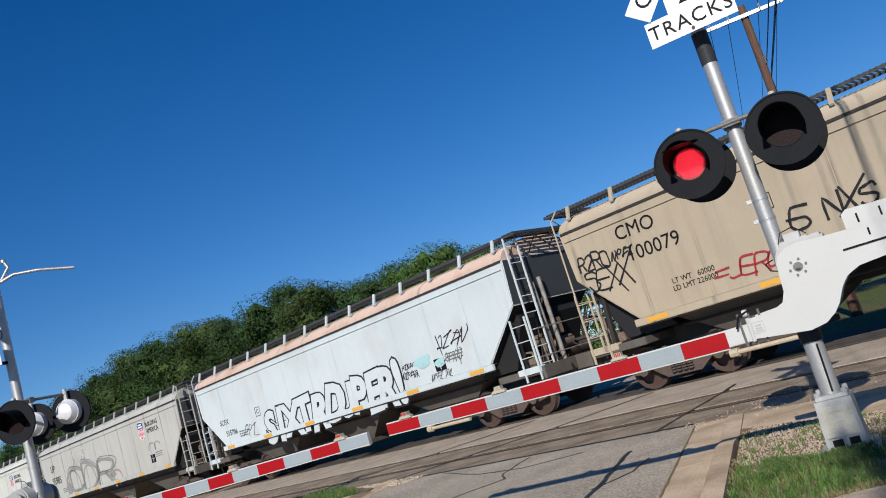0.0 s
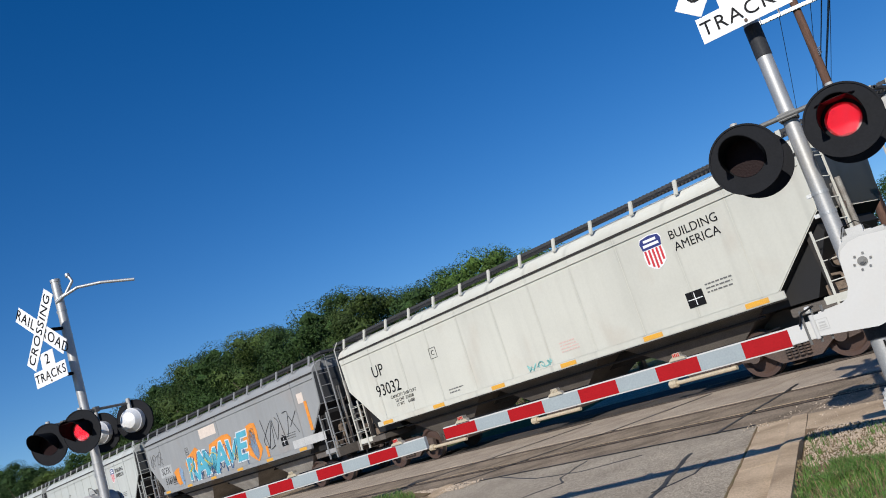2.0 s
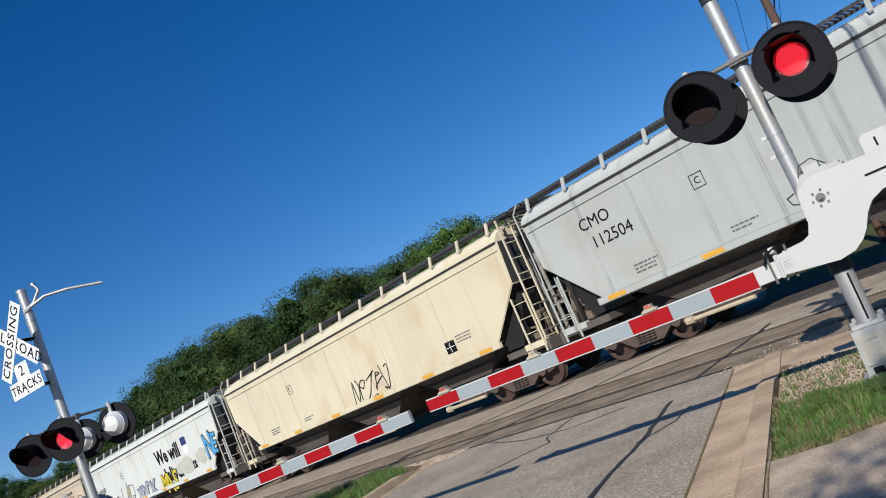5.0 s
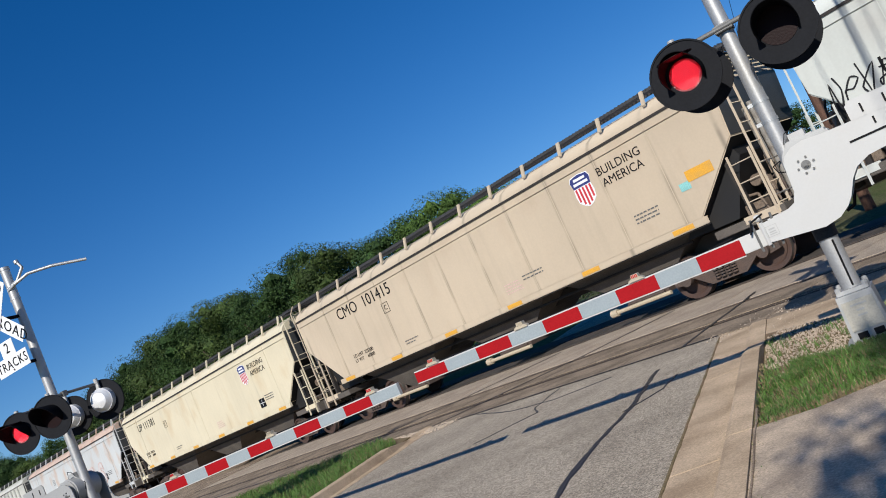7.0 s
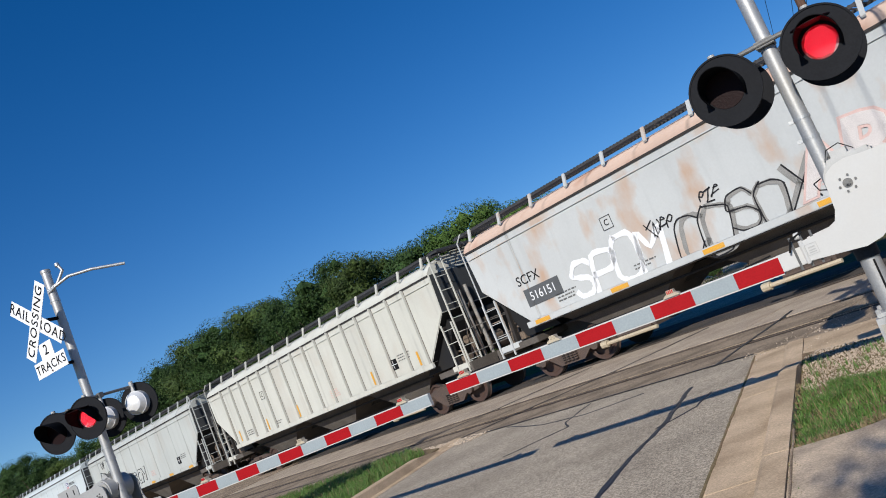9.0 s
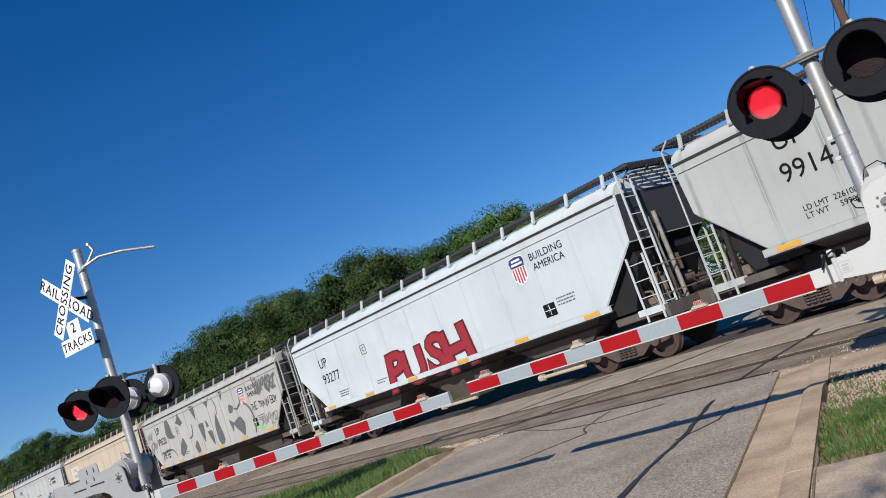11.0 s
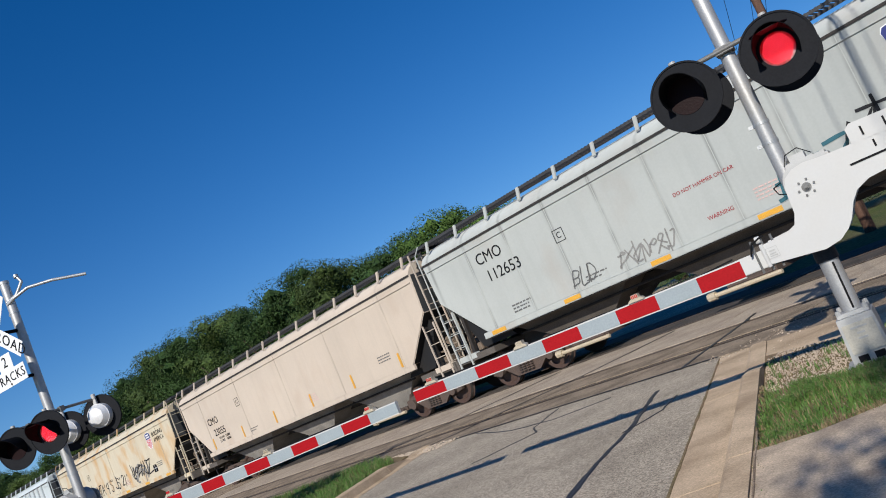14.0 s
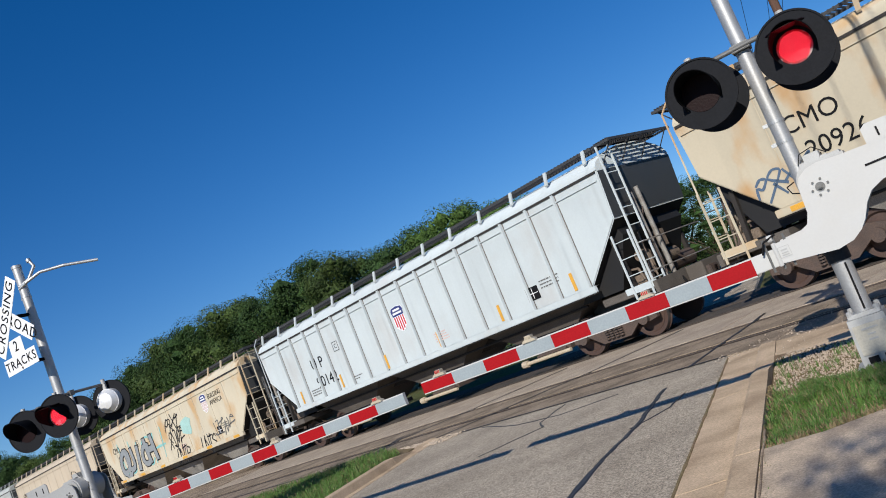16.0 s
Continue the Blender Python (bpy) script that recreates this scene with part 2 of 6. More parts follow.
SPRAY_RED = mat("dark red spray", (0.32, 0.02, 0.03), 0.7, var=0.15, scale=5)
SPRAY_BLUE = mat("blue spray", (0.08, 0.33, 0.6), 0.7, var=0.15, scale=5)
SPRAY_ORANGE = mat("orange spray", (0.75, 0.27, 0.04), 0.7, var=0.15, scale=5)
SPRAY_YELLOW = mat("yellow spray", (0.6, 0.47, 0.03), 0.7, var=0.15, scale=5)
SPRAY_PINK = mat("faded pink spray", (0.62, 0.44, 0.4), 0.7, var=0.1, scale=5)
SPRAY_TEAL = mat("teal spray", (0.25, 0.55, 0.53), 0.7, var=0.15, scale=5)
BARK = mat("bark", (0.11, 0.08, 0.055), 0.9, var=0.3, scale=6, bump=0.6, fine=25)


def leaf_material(name, color, second):
    m = mat(name, color, 0.65, var=0.3, scale=0.5, bump=0, fine=3.0, second=second, amount=0.9, spread=0.18)
    n, ln = m.node_tree.nodes, m.node_tree.links
    geo, mr, hsv = n.new("ShaderNodeNewGeometry"), n.new("ShaderNodeMapRange"), n.new("ShaderNodeHueSaturation")
    mr.inputs[3].default_value, mr.inputs[4].default_value = 0.7, 1.25
    n["Principled BSDF"].inputs["Specular IOR Level"].default_value = 0.2
    ln.new(geo.outputs["Random Per Island"], mr.inputs[0]), ln.new(mr.outputs[0], hsv.inputs["Value"])
    src = n["Principled BSDF"].inputs["Base Color"].links[0].from_socket
    ln.new(src, hsv.inputs["Color"]), ln.new(hsv.outputs[0], n["Principled BSDF"].inputs["Base Color"])
    return m


for m in (BLACK, INK, SLEEVE, SPRAY_BLACK, LENS, DIODE, SHUT, PLATE):
    m.node_tree.nodes["Principled BSDF"].inputs["Specular IOR Level"].default_value = 0.15
for m in (ASPHALT, CONCRETE, PANEL, PALE, DIRT, EARTH, SOIL, BALLAST, RED, SILVER, RUBBER):
    m.node_tree.nodes["Principled BSDF"].inputs["Specular IOR Level"].default_value = 0.1
BLACK.node_tree.nodes["Principled BSDF"].inputs["Specular IOR Level"].default_value = 0.05
LEAF = leaf_material("oak leaves", (0.038, 0.075, 0.019), (0.022, 0.046, 0.013))
LEAF_OLIVE = leaf_material("olive leaves", (0.062, 0.095, 0.022), (0.034, 0.058, 0.016))
LEAF_LIGHT = leaf_material("light leaves", (0.085, 0.15, 0.03), (0.05, 0.1, 0.022))

# ---- mesh helpers ----


def box(bm, c, size, m=None):
    r = bmesh.ops.create_cube(bm, size=1, matrix=Matrix.Translation(c) @ Matrix.Diagonal((*size, 1)))
    if m is not None:
        bmesh.ops.transform(bm, matrix=m, verts=r["verts"])
    return r["verts"]


def rod(bm, a, b, r, n=10, r2=None):
    a, b = Vector(a), Vector(b)
    d = b - a
    m = Matrix.Translation((a + b) / 2) @ d.to_track_quat("Z", "Y").to_matrix().to_4x4()
    return bmesh.ops.create_cone(bm, cap_ends=True, segments=n, radius1=r, radius2=r if r2 is None else r2, depth=d.length, matrix=m)["verts"]


def pipe(bm, pts, r, n=8):
    for a, b in zip(pts, pts[1:]):
        rod(bm, a, b, r, n)


def prism(bm, poly, a, b, to):
    """A flat outline (p, q) given thickness from a to b; to(p, q, r) places a corner."""
    lo, hi = [bm.verts.new(to(p, q, a)) for p, q in poly], [bm.verts.new(to(p, q, b)) for p, q in poly]
    n = len(poly)
    bm.faces.new(lo), bm.faces.new(hi[::-1])
    for i in range(n):
        bm.faces.new((lo[i], hi[i], hi[(i + 1) % n], lo[(i + 1) % n]))
    return lo + hi


def mesh(bm, material, bevel=0.0, smooth=False, name="mesh"):
    if bevel:
        bmesh.ops.bevel(bm, geom=[e for e in bm.edges if len(e.link_faces) == 2 and e.calc_face_angle(0) > 0.5], offset=bevel, segments=2, affect="EDGES", clamp_overlap=True)
    bmesh.ops.recalc_face_normals(bm, faces=bm.faces)
    me = bpy.data.meshes.new(name)
    bm.to_mesh(me)
    bm.free()
    for m in material if isinstance(material, (list, tuple)) else (material,):
        me.materials.append(m)
    if smooth:
        me.shade_smooth()
        me.set_sharp_from_angle(angle=radians(40))
    return me


def part(name, bm, material, parent, label="", bevel=0.0, smooth=False, at=None):
    me = bm if isinstance(bm, bpy.types.Mesh) else mesh(bm, material, bevel, smooth, name)
    ob = new(name, me)
    ob.parent = parent
    if at is not None:
        ob.matrix_basis = at
    return tagged(ob, label) if label else ob


def thing(name, label, category, at=None, group="", kind=""):
    ob = new(name)
    ob.empty_display_size = 0.2
    if at is not None:
        ob.matrix_basis = at
    return tagged(ob, label, category, group, kind)


def solid(name, bm, material, label, category, kind="structure", bevel=0.0, smooth=False):
    return tagged(new(name, mesh(bm, material, bevel, smooth, name)), label, category, "", kind)


FONT_CACHE = {}


def text_mesh(text, size, material, shear=0.0, offset=0.0, space=1.0, thick=0.002, stretch=1.0):
    key = (text, size, material.name, shear, offset, space, stretch)
    if key not in FONT_CACHE:
        cu = bpy.data.curves.new("letters", "FONT")
        cu.body, cu.size, cu.shear, cu.offset, cu.space_character, cu.extrude = text, size, shear, offset, space, thick
        cu.align_x, cu.align_y, cu.resolution_u = "CENTER", "CENTER", 3
        ob = bpy.data.objects.new("letters", cu)
        scene.collection.objects.link(ob)
        bpy.context.view_layer.update()
        me = bpy.data.meshes.new_from_object(ob.evaluated_get(bpy.context.evaluated_depsgraph_get()))
        bpy.data.objects.remove(ob)
        me.transform(Matrix.Diagonal((stretch, 1, 1, 1)))
        me.materials.clear()
        me.materials.append(material)
        FONT_CACHE[key] = me
    return FONT_CACHE[key]


# ---- plan: the track runs along x, the road crosses it aslant ----
RU, RV = Vector((-0.44, 0.898, 0)).normalized(), Vector((0.898, 0.44, 0)).normalized()
TH = 0.335
GATE = Matrix.Rotation(TH, 4, "Z")  # x along the gate arms, y along the road
MAST_R, MAST_L = Vector((-2.984, 6.562, 0)), Vector((-12.046, 3.433, 0))
TRACK_N, TRACK_F = (10.67, 12.16), (15.15, 16.63)
SKEW = math.radians(1.6)
TRACK = Matrix.Translation((-9, 12, 0)) @ Matrix.Rotation(SKEW, 4, "Z") @ Matrix.Translation((9, -12, 0))


def road_pt(v, y=None, u=None, z=0.0):
    """A place by its distance v across the road and either its y or its way u along the road."""
    if u is None:
        u = (y - v * RV.y) / RU.y
    p = RU * u + RV * v
    return (p.x, p.y, z)


def slab(name, pts, top, bottom, material, label, category="ground", bevel=0.0):
    bm = bmesh.new()
    prism(bm, [(p[0], p[1]) for p in pts], bottom, top, lambda p, q, r: (p, q, r))
    return solid(name, bm, material, label, category, bevel=bevel)


# ground, out to the horizon
bm = bmesh.new()
bmesh.ops.create_grid(bm, x_segments=40, y_segments=40, size=1500)
bmesh.ops.translate(bm, verts=bm.verts, vec=(0, 0, -0.12))
solid("ground", bm, EARTH, "dry green meadow ground reaching the horizon", "ground")
# road on both sides of the track
slab("road", [road_pt(-7.45, u=-40), road_pt(-1.34, u=-40), road_pt(-1.34, y=9.6), road_pt(-7.45, y=9.6)], 0, -0.2, ASPHALT, "worn grey asphalt road with sealed cracks", "road")
slab("road_2", [road_pt(-7.45, y=18.4), road_pt(-1.34, y=18.4), road_pt(-1.34, u=120), road_pt(-7.45, u=120)], 0, -0.2, ASPHALT, "grey asphalt road beyond the tracks", "road")


def strip(name, y0, y1, x0, x1, material, label, z=0.0):
    """A band of crossing surface along the track, cast in lengths."""
    own = tagged(new(name), label, "crossing panel", "", "structure")
    own.matrix_basis = TRACK
    n = max(1, round((x1 - x0) / 2.4))
    w = (x1 - x0) / n
    bm = bmesh.new()
    box(bm, (0, 0, -0.1), (w - 0.012, y1 - y0 - 0.012, 0.2))
    me = mesh(bm, material, 0.008, name="panel")
    for i in range(n):
        part("panel", me, None, own, at=pose(x0 + (i + 0.5) * w, (y0 + y1) / 2, z + random.uniform(0.003, 0.008)))
    return own


strip("crossing_near_edge", 9.45, 10.5, -29.5, 1.5, PANEL, "brown stained concrete panels beside the rail")
strip("crossing_near_gauge", 10.82, 12.02, -29.5, 1.5, PANEL, "brown stained concrete panels between the rails")
strip("crossing_middle", 12.32, 14.95, -29.5, 1.5, PALE, "pale concrete strip between two tracks")
# the train's shadow is in the colour of these two bands
strip("crossing_far_gauge", 15.3, 16.5, -29.5, 1.5, SHADOW_PANEL, "panels under the train, darkened with its shadow")
strip("crossing_far_edge", 16.78, 18.4, -29.5, 1.5, SHADOW_PANEL, "panels beyond the train, darkened with its shadow")
bm = bmesh.new()
box(bm, (-14, 13.9, -0.14), (31, 9.0, 0.16))
bmesh.ops.transform(bm, matrix=TRACK, verts=bm.verts)
solid("crossing_bed", bm, RUBBER, "dark rubber flangeway bed under the crossing", "crossing bed")
bm = bmesh.new()
for x0, x1 in ((-260, -29.6), (1.6, 120)):
    prism(bm, [(8.6, -0.3), (9.6, 0.02), (18.2, 0.02), (19.4, -0.3)], x0, x1, lambda p, q, r: (r, p, q))
bmesh.ops.transform(bm, matrix=TRACK, verts=bm.verts)
tagged(solid("ballast", bm, BALLAST, "brown crushed stone ballast under the tracks", "ballast"), kind="stuff")
for k, y in enumerate((*TRACK_N, *TRACK_F)):
    own = tagged(new("rail"), "rusty steel rail with a worn bright head", "rail", "rails of the two tracks", "structure")
    own.matrix_basis = TRACK
    bm = bmesh.new()
    prism(bm, [(-0.036, 0.0), (-0.04, -0.03), (-0.012, -0.05), (-0.012, -0.14), (0.012, -0.14), (0.012, -0.05), (0.04, -0.03), (0.036, 0.0)], -260, 120, lambda p, q, r: (r, y + p, q))
    part("rail_body", bm, RAIL, own)
    bm = bmesh.new()
    box(bm, (-70, y, 0.003), (380, 0.05, 0.006))
    part("rail_head", bm, RAILTOP, own)
    if k < 4:
        bm = bmesh.new()
        box(bm, (-14, y - 0.1, -0.034), (31, 0.12, 0.06)), box(bm, (-14, y + 0.095, -0.034), (31, 0.11, 0.06))
        part("flangeway", bm, RUBBER, own)
# kerbs: gutter pan and kerb, cast in lengths
def kerb_run(name, v_pan, v_face, v_back, u0, u1, label, piece=3.05):
    own = tagged(new(name), label, "kerb", "", "structure")
    n = max(1, round((u1 - u0) / piece))
    d = (u1 - u0) / n
    s = 1 if v_back > v_face else -1
    poly = [(v_pan, -0.2), (v_pan, 0.004), (v_face, 0.012), (v_face + s * 0.05, 0.12), (v_face + s * 0.08, 0.135), (v_back, 0.13), (v_back, -0.2)]
    low = [(p, q if q < 0.02 else 0.03 + 0.1 * (q - 0.03)) for p, q in poly]
    for i in range(n):
        bm = bmesh.new()
        prism(bm, poly, u0 + i * d + 0.006, u0 + (i + 1) * d - 0.006, lambda p, q, r: tuple(RV * p + RU * r + Vector((0, 0, q))))
        part("kerb_stone", bm, CONCRETE, own, bevel=0.012)
    # a short length sinks, then the kerb runs flat to the crossing
    def ends(profile, u):
        return [RV * p + RU * (u if u is not None else (9.44 - p * RV.y) / RU.y) + Vector((0, 0, q)) for p, q in profile]

    for first, last, label_end in ((ends(poly, u1 + 0.006), ends(low, u1 + 0.8), "kerb sinking to the crossing"), (ends(low, u1 + 0.812), ends(low, None), "flat kerb end at the crossing")):
        bm = bmesh.new()
        a, b = [bm.verts.new(q) for q in first], [bm.verts.new(q) for q in last]
        bm.faces.new(a), bm.faces.new(b[::-1])
        for i in range(len(a)):
            bm.faces.new((a[i], b[i], b[(i + 1) % len(a)], a[(i + 1) % len(a)]))
        part("kerb_stone", bm, CONCRETE, own, label_end, bevel=0.01)


kerb_run("kerb_right", -1.34, -0.95, -0.72, -12.0, 8.4, "tan concrete kerb and gutter along the asphalt road")
kerb_run("kerb_left", -6.95, -7.08, -7.28, -12.0, 12.3, "tan concrete kerb along the grass verge", 2.6)
# verge on the mast's side
slab("apron", [road_pt(-0.715, y=8.35), (-3.3, 8.0), (1.5, 7.2), (1.5, 9.44), road_pt(-0.715, y=9.44)], 0.03, -0.2, CONCRETE, "tan concrete apron beside the crossing", "pavement")
slab("verge", [road_pt(-0.715, u=-3), (2.5, -3.0), (2.5, 7.0), (-3.3, 7.995), road_pt(-0.715, y=8.345)], 0.045, -0.2, SOIL, "bare soil verge with gravel and dry grass", "verge")
slab("pavement", [road_pt(-0.716, u=-3), (2.4, -3), (2.4, 7.4), (-0.5, 6.35), (-1.5, 5.62), (-2.42, 5.05), (-2.7, 4.8), road_pt(-0.716, u=5.52)], 0.118, 0.0, PAVING, "stained concrete pavement slab with tree shade", "pavement", 0.015)
# verge on the other side
slab("verge_left", [road_pt(-7.27, u=-12), road_pt(-7.27, u=12.3), (-12.3, 8.75), (-13.9, 9.3), (-17.3, 7.8), (-24, 4.5), (-26, -12)], 0.06, -0.2, SOIL, "soil verge under the grass", "verge")
slab("crossing_shoulder", [(-12.2, 9.42), (-13.95, 9.35), (-17.4, 7.85), (-24, 4.55), (-40, -3), (-60, 9.0), (-60, 9.44)], 0.0, -0.2, DIRT, "dusty gravel shoulder along the track", "ground")
slab("shoulder_wedge", [road_pt(-7.47, y=9.43), (-12.25, 8.9), (-13.9, 9.32), (-12.2, 9.43)], 0.012, -0.2, DIRT, "gravel patch at the end of the kerb", "ground")


def ribbon(name, pts, w, label, z=0.004, material=TAR):
    bm = bmesh.new()
    pts = [Vector((*p, z)) for p in pts]
    fine = []
    for a, b in zip(pts, pts[1:]):
        n = max(2, int((b - a).length / 0.12))
        fine += [a.lerp(b, i / n) for i in range(n)]
    fine.append(pts[-1])
    rows = []
    for i, p in enumerate(fine):
        t = (fine[min(i + 1, len(fine) - 1)] - fine[max(i - 1, 0)]).normalized()
        s = Vector((-t.y, t.x, 0))
        j = noise.noise(p * 3.1) * (0.006 if name == "joint" else 0.03)
        k = w * (0.6 + 0.8 * abs(noise.noise(p * 5.7 + Vector((3, 1, 0)))))
        rows.append([bm.verts.new(p + s * (j + k * e) + Vector((0, 0, -0.004 if abs(e) == 1 else 0.002))) for e in (-1, -0.6, 0.6, 1)])
    for a, b in zip(rows, rows[1:]):
        for i in range(3):
            bm.faces.new((a[i], a[i + 1], b[i + 1], b[i]))
    return solid(name, bm, material, label, "crack seal")


ribbon("crack_seal", [(-6.43, 8.37), (-6.2, 7.85), (-5.62, 6.62), (-5.3, 5.66), (-4.88, 4.72), (-4.2, 3.4), (-3.4, 2.0)], 0.05, "black tar seal winding along the asphalt")
ribbon("crack_seal", [(-5.75, 7.75), (-5.55, 7.2), (-5.68, 6.6)], 0.02, "thin black tar seal on the asphalt")
ribbon("crack_seal", [(-6.75, 9.44), (-6.95, 10.4), (-7.2, 12.0), (-7.4, 12.9)], 0.045, "dark seal across the crossing panels", 0.014)
ribbon("crack_seal", [(-9.0, 9.3), (-8.6, 8.3), (-8.2, 7.9), (-8.6, 7.0)], 0.02, "thin tar seal on the asphalt")
ribbon("crack_seal", [(-11.0, 9.3), (-9.4, 8.6), (-8.4, 8.5), (-7.6, 8.9)], 0.018, "thin tar seal on the asphalt")
ribbon("crack_seal", [(-12.6, 9.44), (-12.0, 10.5), (-10.9, 12.3), (-10.2, 14.6)], 0.04, "dark seal across the crossing panels", 0.014)
ribbon("crack_seal", [(-16.2, 9.5), (-14.4, 12.2), (-13.4, 14.4)], 0.04, "dark seal across the crossing panels", 0.014)
ribbon("joint", [(-29.4, 8.87), (-6.2, 9.52)], 0.03, "dark joint between asphalt and crossing", 0.012)
ribbon("joint", [road_pt(-1.345, u=-10)[:2], road_pt(-1.345, y=9.4)[:2]], 0.018, "dirt filled joint beside the gutter", 0.008, SOIL)
ribbon("joint", [road_pt(-0.7, u=-3)[:2], road_pt(-0.7, u=6.0)[:2]], 0.01, "dark dirt joint behind the kerb", 0.124, DIRT)


def blades(name, inside, n, h, label, dry=0.25, zone=(0, 1, 0, 1), z=0.045, seed=1):
    """Grass: tufts of bent blades where inside(x, y) gives the density."""
    rng = random.Random(seed)
    v, f, mi = [], [], []
    x0, x1, y0, y1 = zone
    tufts = 0
    while tufts < n:
        cx, cy = rng.uniform(x0, x1), rng.uniform(y0, y1)
        if rng.random() > inside(cx, cy):
            continue
        tufts += 1
        for _ in range(7):
            a, r = rng.uniform(0, 6.28), rng.uniform(0, 0.045)
            bx, by = cx + math.cos(a) * r, cy + math.sin(a) * r
            hh, b, w = h * rng.uniform(0.4, 1.25), rng.uniform(0.2, 0.9), rng.uniform(0.002, 0.0042)
            a = rng.uniform(0, 6.28)
            d, s = Vector((math.cos(a), math.sin(a), 0)), Vector((-math.sin(a), math.cos(a), 0))
            k = len(v)
            p = Vector((bx, by, z))
            q = p + Vector((0, 0, hh * 0.65)) + d * hh * b * 0.35
            e = p + Vector((0, 0, hh * (1.0 - 0.3 * b))) + d * hh * b
            v += [p - s * w, p + s * w, q + s * w * 0.8, q - s * w * 0.8, e]
            f += [(k, k + 1, k + 2, k + 3), (k + 3, k + 2, k + 4)]
            m = 1 if rng.random() < dry else 0
            mi += [m, m]
    me = bpy.data.meshes.new(name)
    me.from_pydata(v, [], f)
    me.materials.append(GRASS), me.materials.append(DRY)
    me.polygons.foreach_set("material_index", mi)
    return tagged(new(name, me), label, "grass", "", "stuff")


def kerb_v(x, y):
    return x * RV.x + y * RV.y


def near_grass(x, y):
    v = kerb_v(x, y)
    if v < -0.69 or v > 1.6 or y > 7.95:
        return 0
    edge = y - (4.68 + (x + 3.05) * 0.62)  # past the pavement's edge
    if edge < 0.05 or y > 6.45 + 0.25 * noise.noise(Vector((x * 2, y * 2, 0))) + 0.3 * (v > 0.5):
        return 0.012 if edge > 0 else 0
    return (1.0 if noise.noise(Vector((x * 2.2, y * 2.2, 5))) > 0.08 else 0.14) * (0.3 if v > 0.25 and y < 6.2 else 1)


blades("grass", near_grass, 3300, 0.09, "green and dry grass tufts on the verge", 0.16, (-4.6, -1.0, 4.5, 7.9), 0.045, 3)
blades("dry_litter", lambda x, y: max(0.0, 1 - abs(y - (4.72 + (x + 3.05) * 0.62)) / 0.13) * (kerb_v(x, y) > -0.69), 420, 0.035, "dry grass litter along the pavement's edge", 0.85, (-3.35, -1.2, 4.45, 6.0), 0.1, 5)
blades("dry_litter", lambda x, y: 1.0 if -0.74 < kerb_v(x, y) < -0.67 else 0, 130, 0.03, "dry litter in the joint behind the kerb", 0.9, (-4.2, -2.0, 2.2, 6.6), 0.1, 6)


def left_grass(x, y):
    v = kerb_v(x, y)
    far = 9.2 + 0.5 * (x + 13.95) if x < -13.95 else 9.2 + (x + 13.95) * -0.45
    if v > -7.3 or y > far or v < -16:
        return 0
    return 0.9


blades("grass", left_grass, 9000, 0.15, "green grass on the far verge", 0.12, (-24, -10.5, 3.0, 9.4), 0.06, 7)


def stones(name, inside, n, size, zone, z, label, seed):
    rng = random.Random(seed)
    v, f = [], []
    base = [Vector(p).normalized() for p in ((1, 0, 0), (-1, 0, 0), (0, 1, 0), (0, -1, 0), (0, 0, 1), (0, 0, -1))]
    tri = ((0, 2, 4), (2, 1, 4), (1, 3, 4), (3, 0, 4), (2, 0, 5), (1, 2, 5), (3, 1, 5), (0, 3, 5))
    made = 0
    while made < n:
        x, y = rng.uniform(zone[0], zone[1]), rng.uniform(zone[2], zone[3])
        if rng.random() > inside(x, y):
            continue
        made += 1
        s, k, rot = size * rng.uniform(0.4, 1.5), len(v), Euler((rng.uniform(0, 6), rng.uniform(0, 6), rng.uniform(0, 6))).to_matrix()
        v += [rot @ (b * s * rng.uniform(0.6, 1.2)) * 1 + Vector((x, y, z)) for b in base]
        f += [(a + k, b + k, c + k) for a, b, c in tri]
    me = bpy.data.meshes.new(name)
    me.from_pydata(v, [], f)
    me.materials.append(STONE)
    return tagged(new(name, me), label, "gravel", "", "stuff")


stones("gravel", lambda x, y: 0 if kerb_v(x, y) < -0.7 else (1 if y > 6.5 and y < 8.35 - (x + 4.9) * 0.22 else (0.06 if y > 5.0 and y - (4.68 + (x + 3.05) * 0.62) > 0 and y < 7 else 0)), 6500, 0.009, (-4.7, -1.6, 5.3, 8.4), 0.05, "pale tan gravel around the signal mast", 11)
stones("gravel", lambda x, y: math.exp(-((y - 9.6) / 1.0) ** 2) * (0.2 + (noise.noise(Vector((x, y, 0))) > 0.1)), 330, 0.009, (-6.3, -2.0, 8.4, 11.4), 0.032, "scattered pale stones on the crossing", 12)
stones("gravel", lambda x, y: 1, 900, 0.016, (-14.2, -11.6, 8.9, 9.43), 0.012, "gravel at the end of the kerb", 13)

# ---- crossing signals ----
FLAPS = {"left": [], "right": []}


def ring(bm, r0, r1, y0, y1, n=40):
    """A flat ring about the y axis."""
    rows = [[bm.verts.new((r * math.cos(6.28319 * i / n), y, r * math.sin(6.28319 * i / n))) for i in range(n)] for r, y in ((r0, y0), (r1, y0), (r1, y1), (r0, y1))]
    for a, b in zip(rows, rows[1:] + rows[:1]):
        for i in range(n):
            bm.faces.new((a[i], a[(i + 1) % n], b[(i + 1) % n], b[i]))


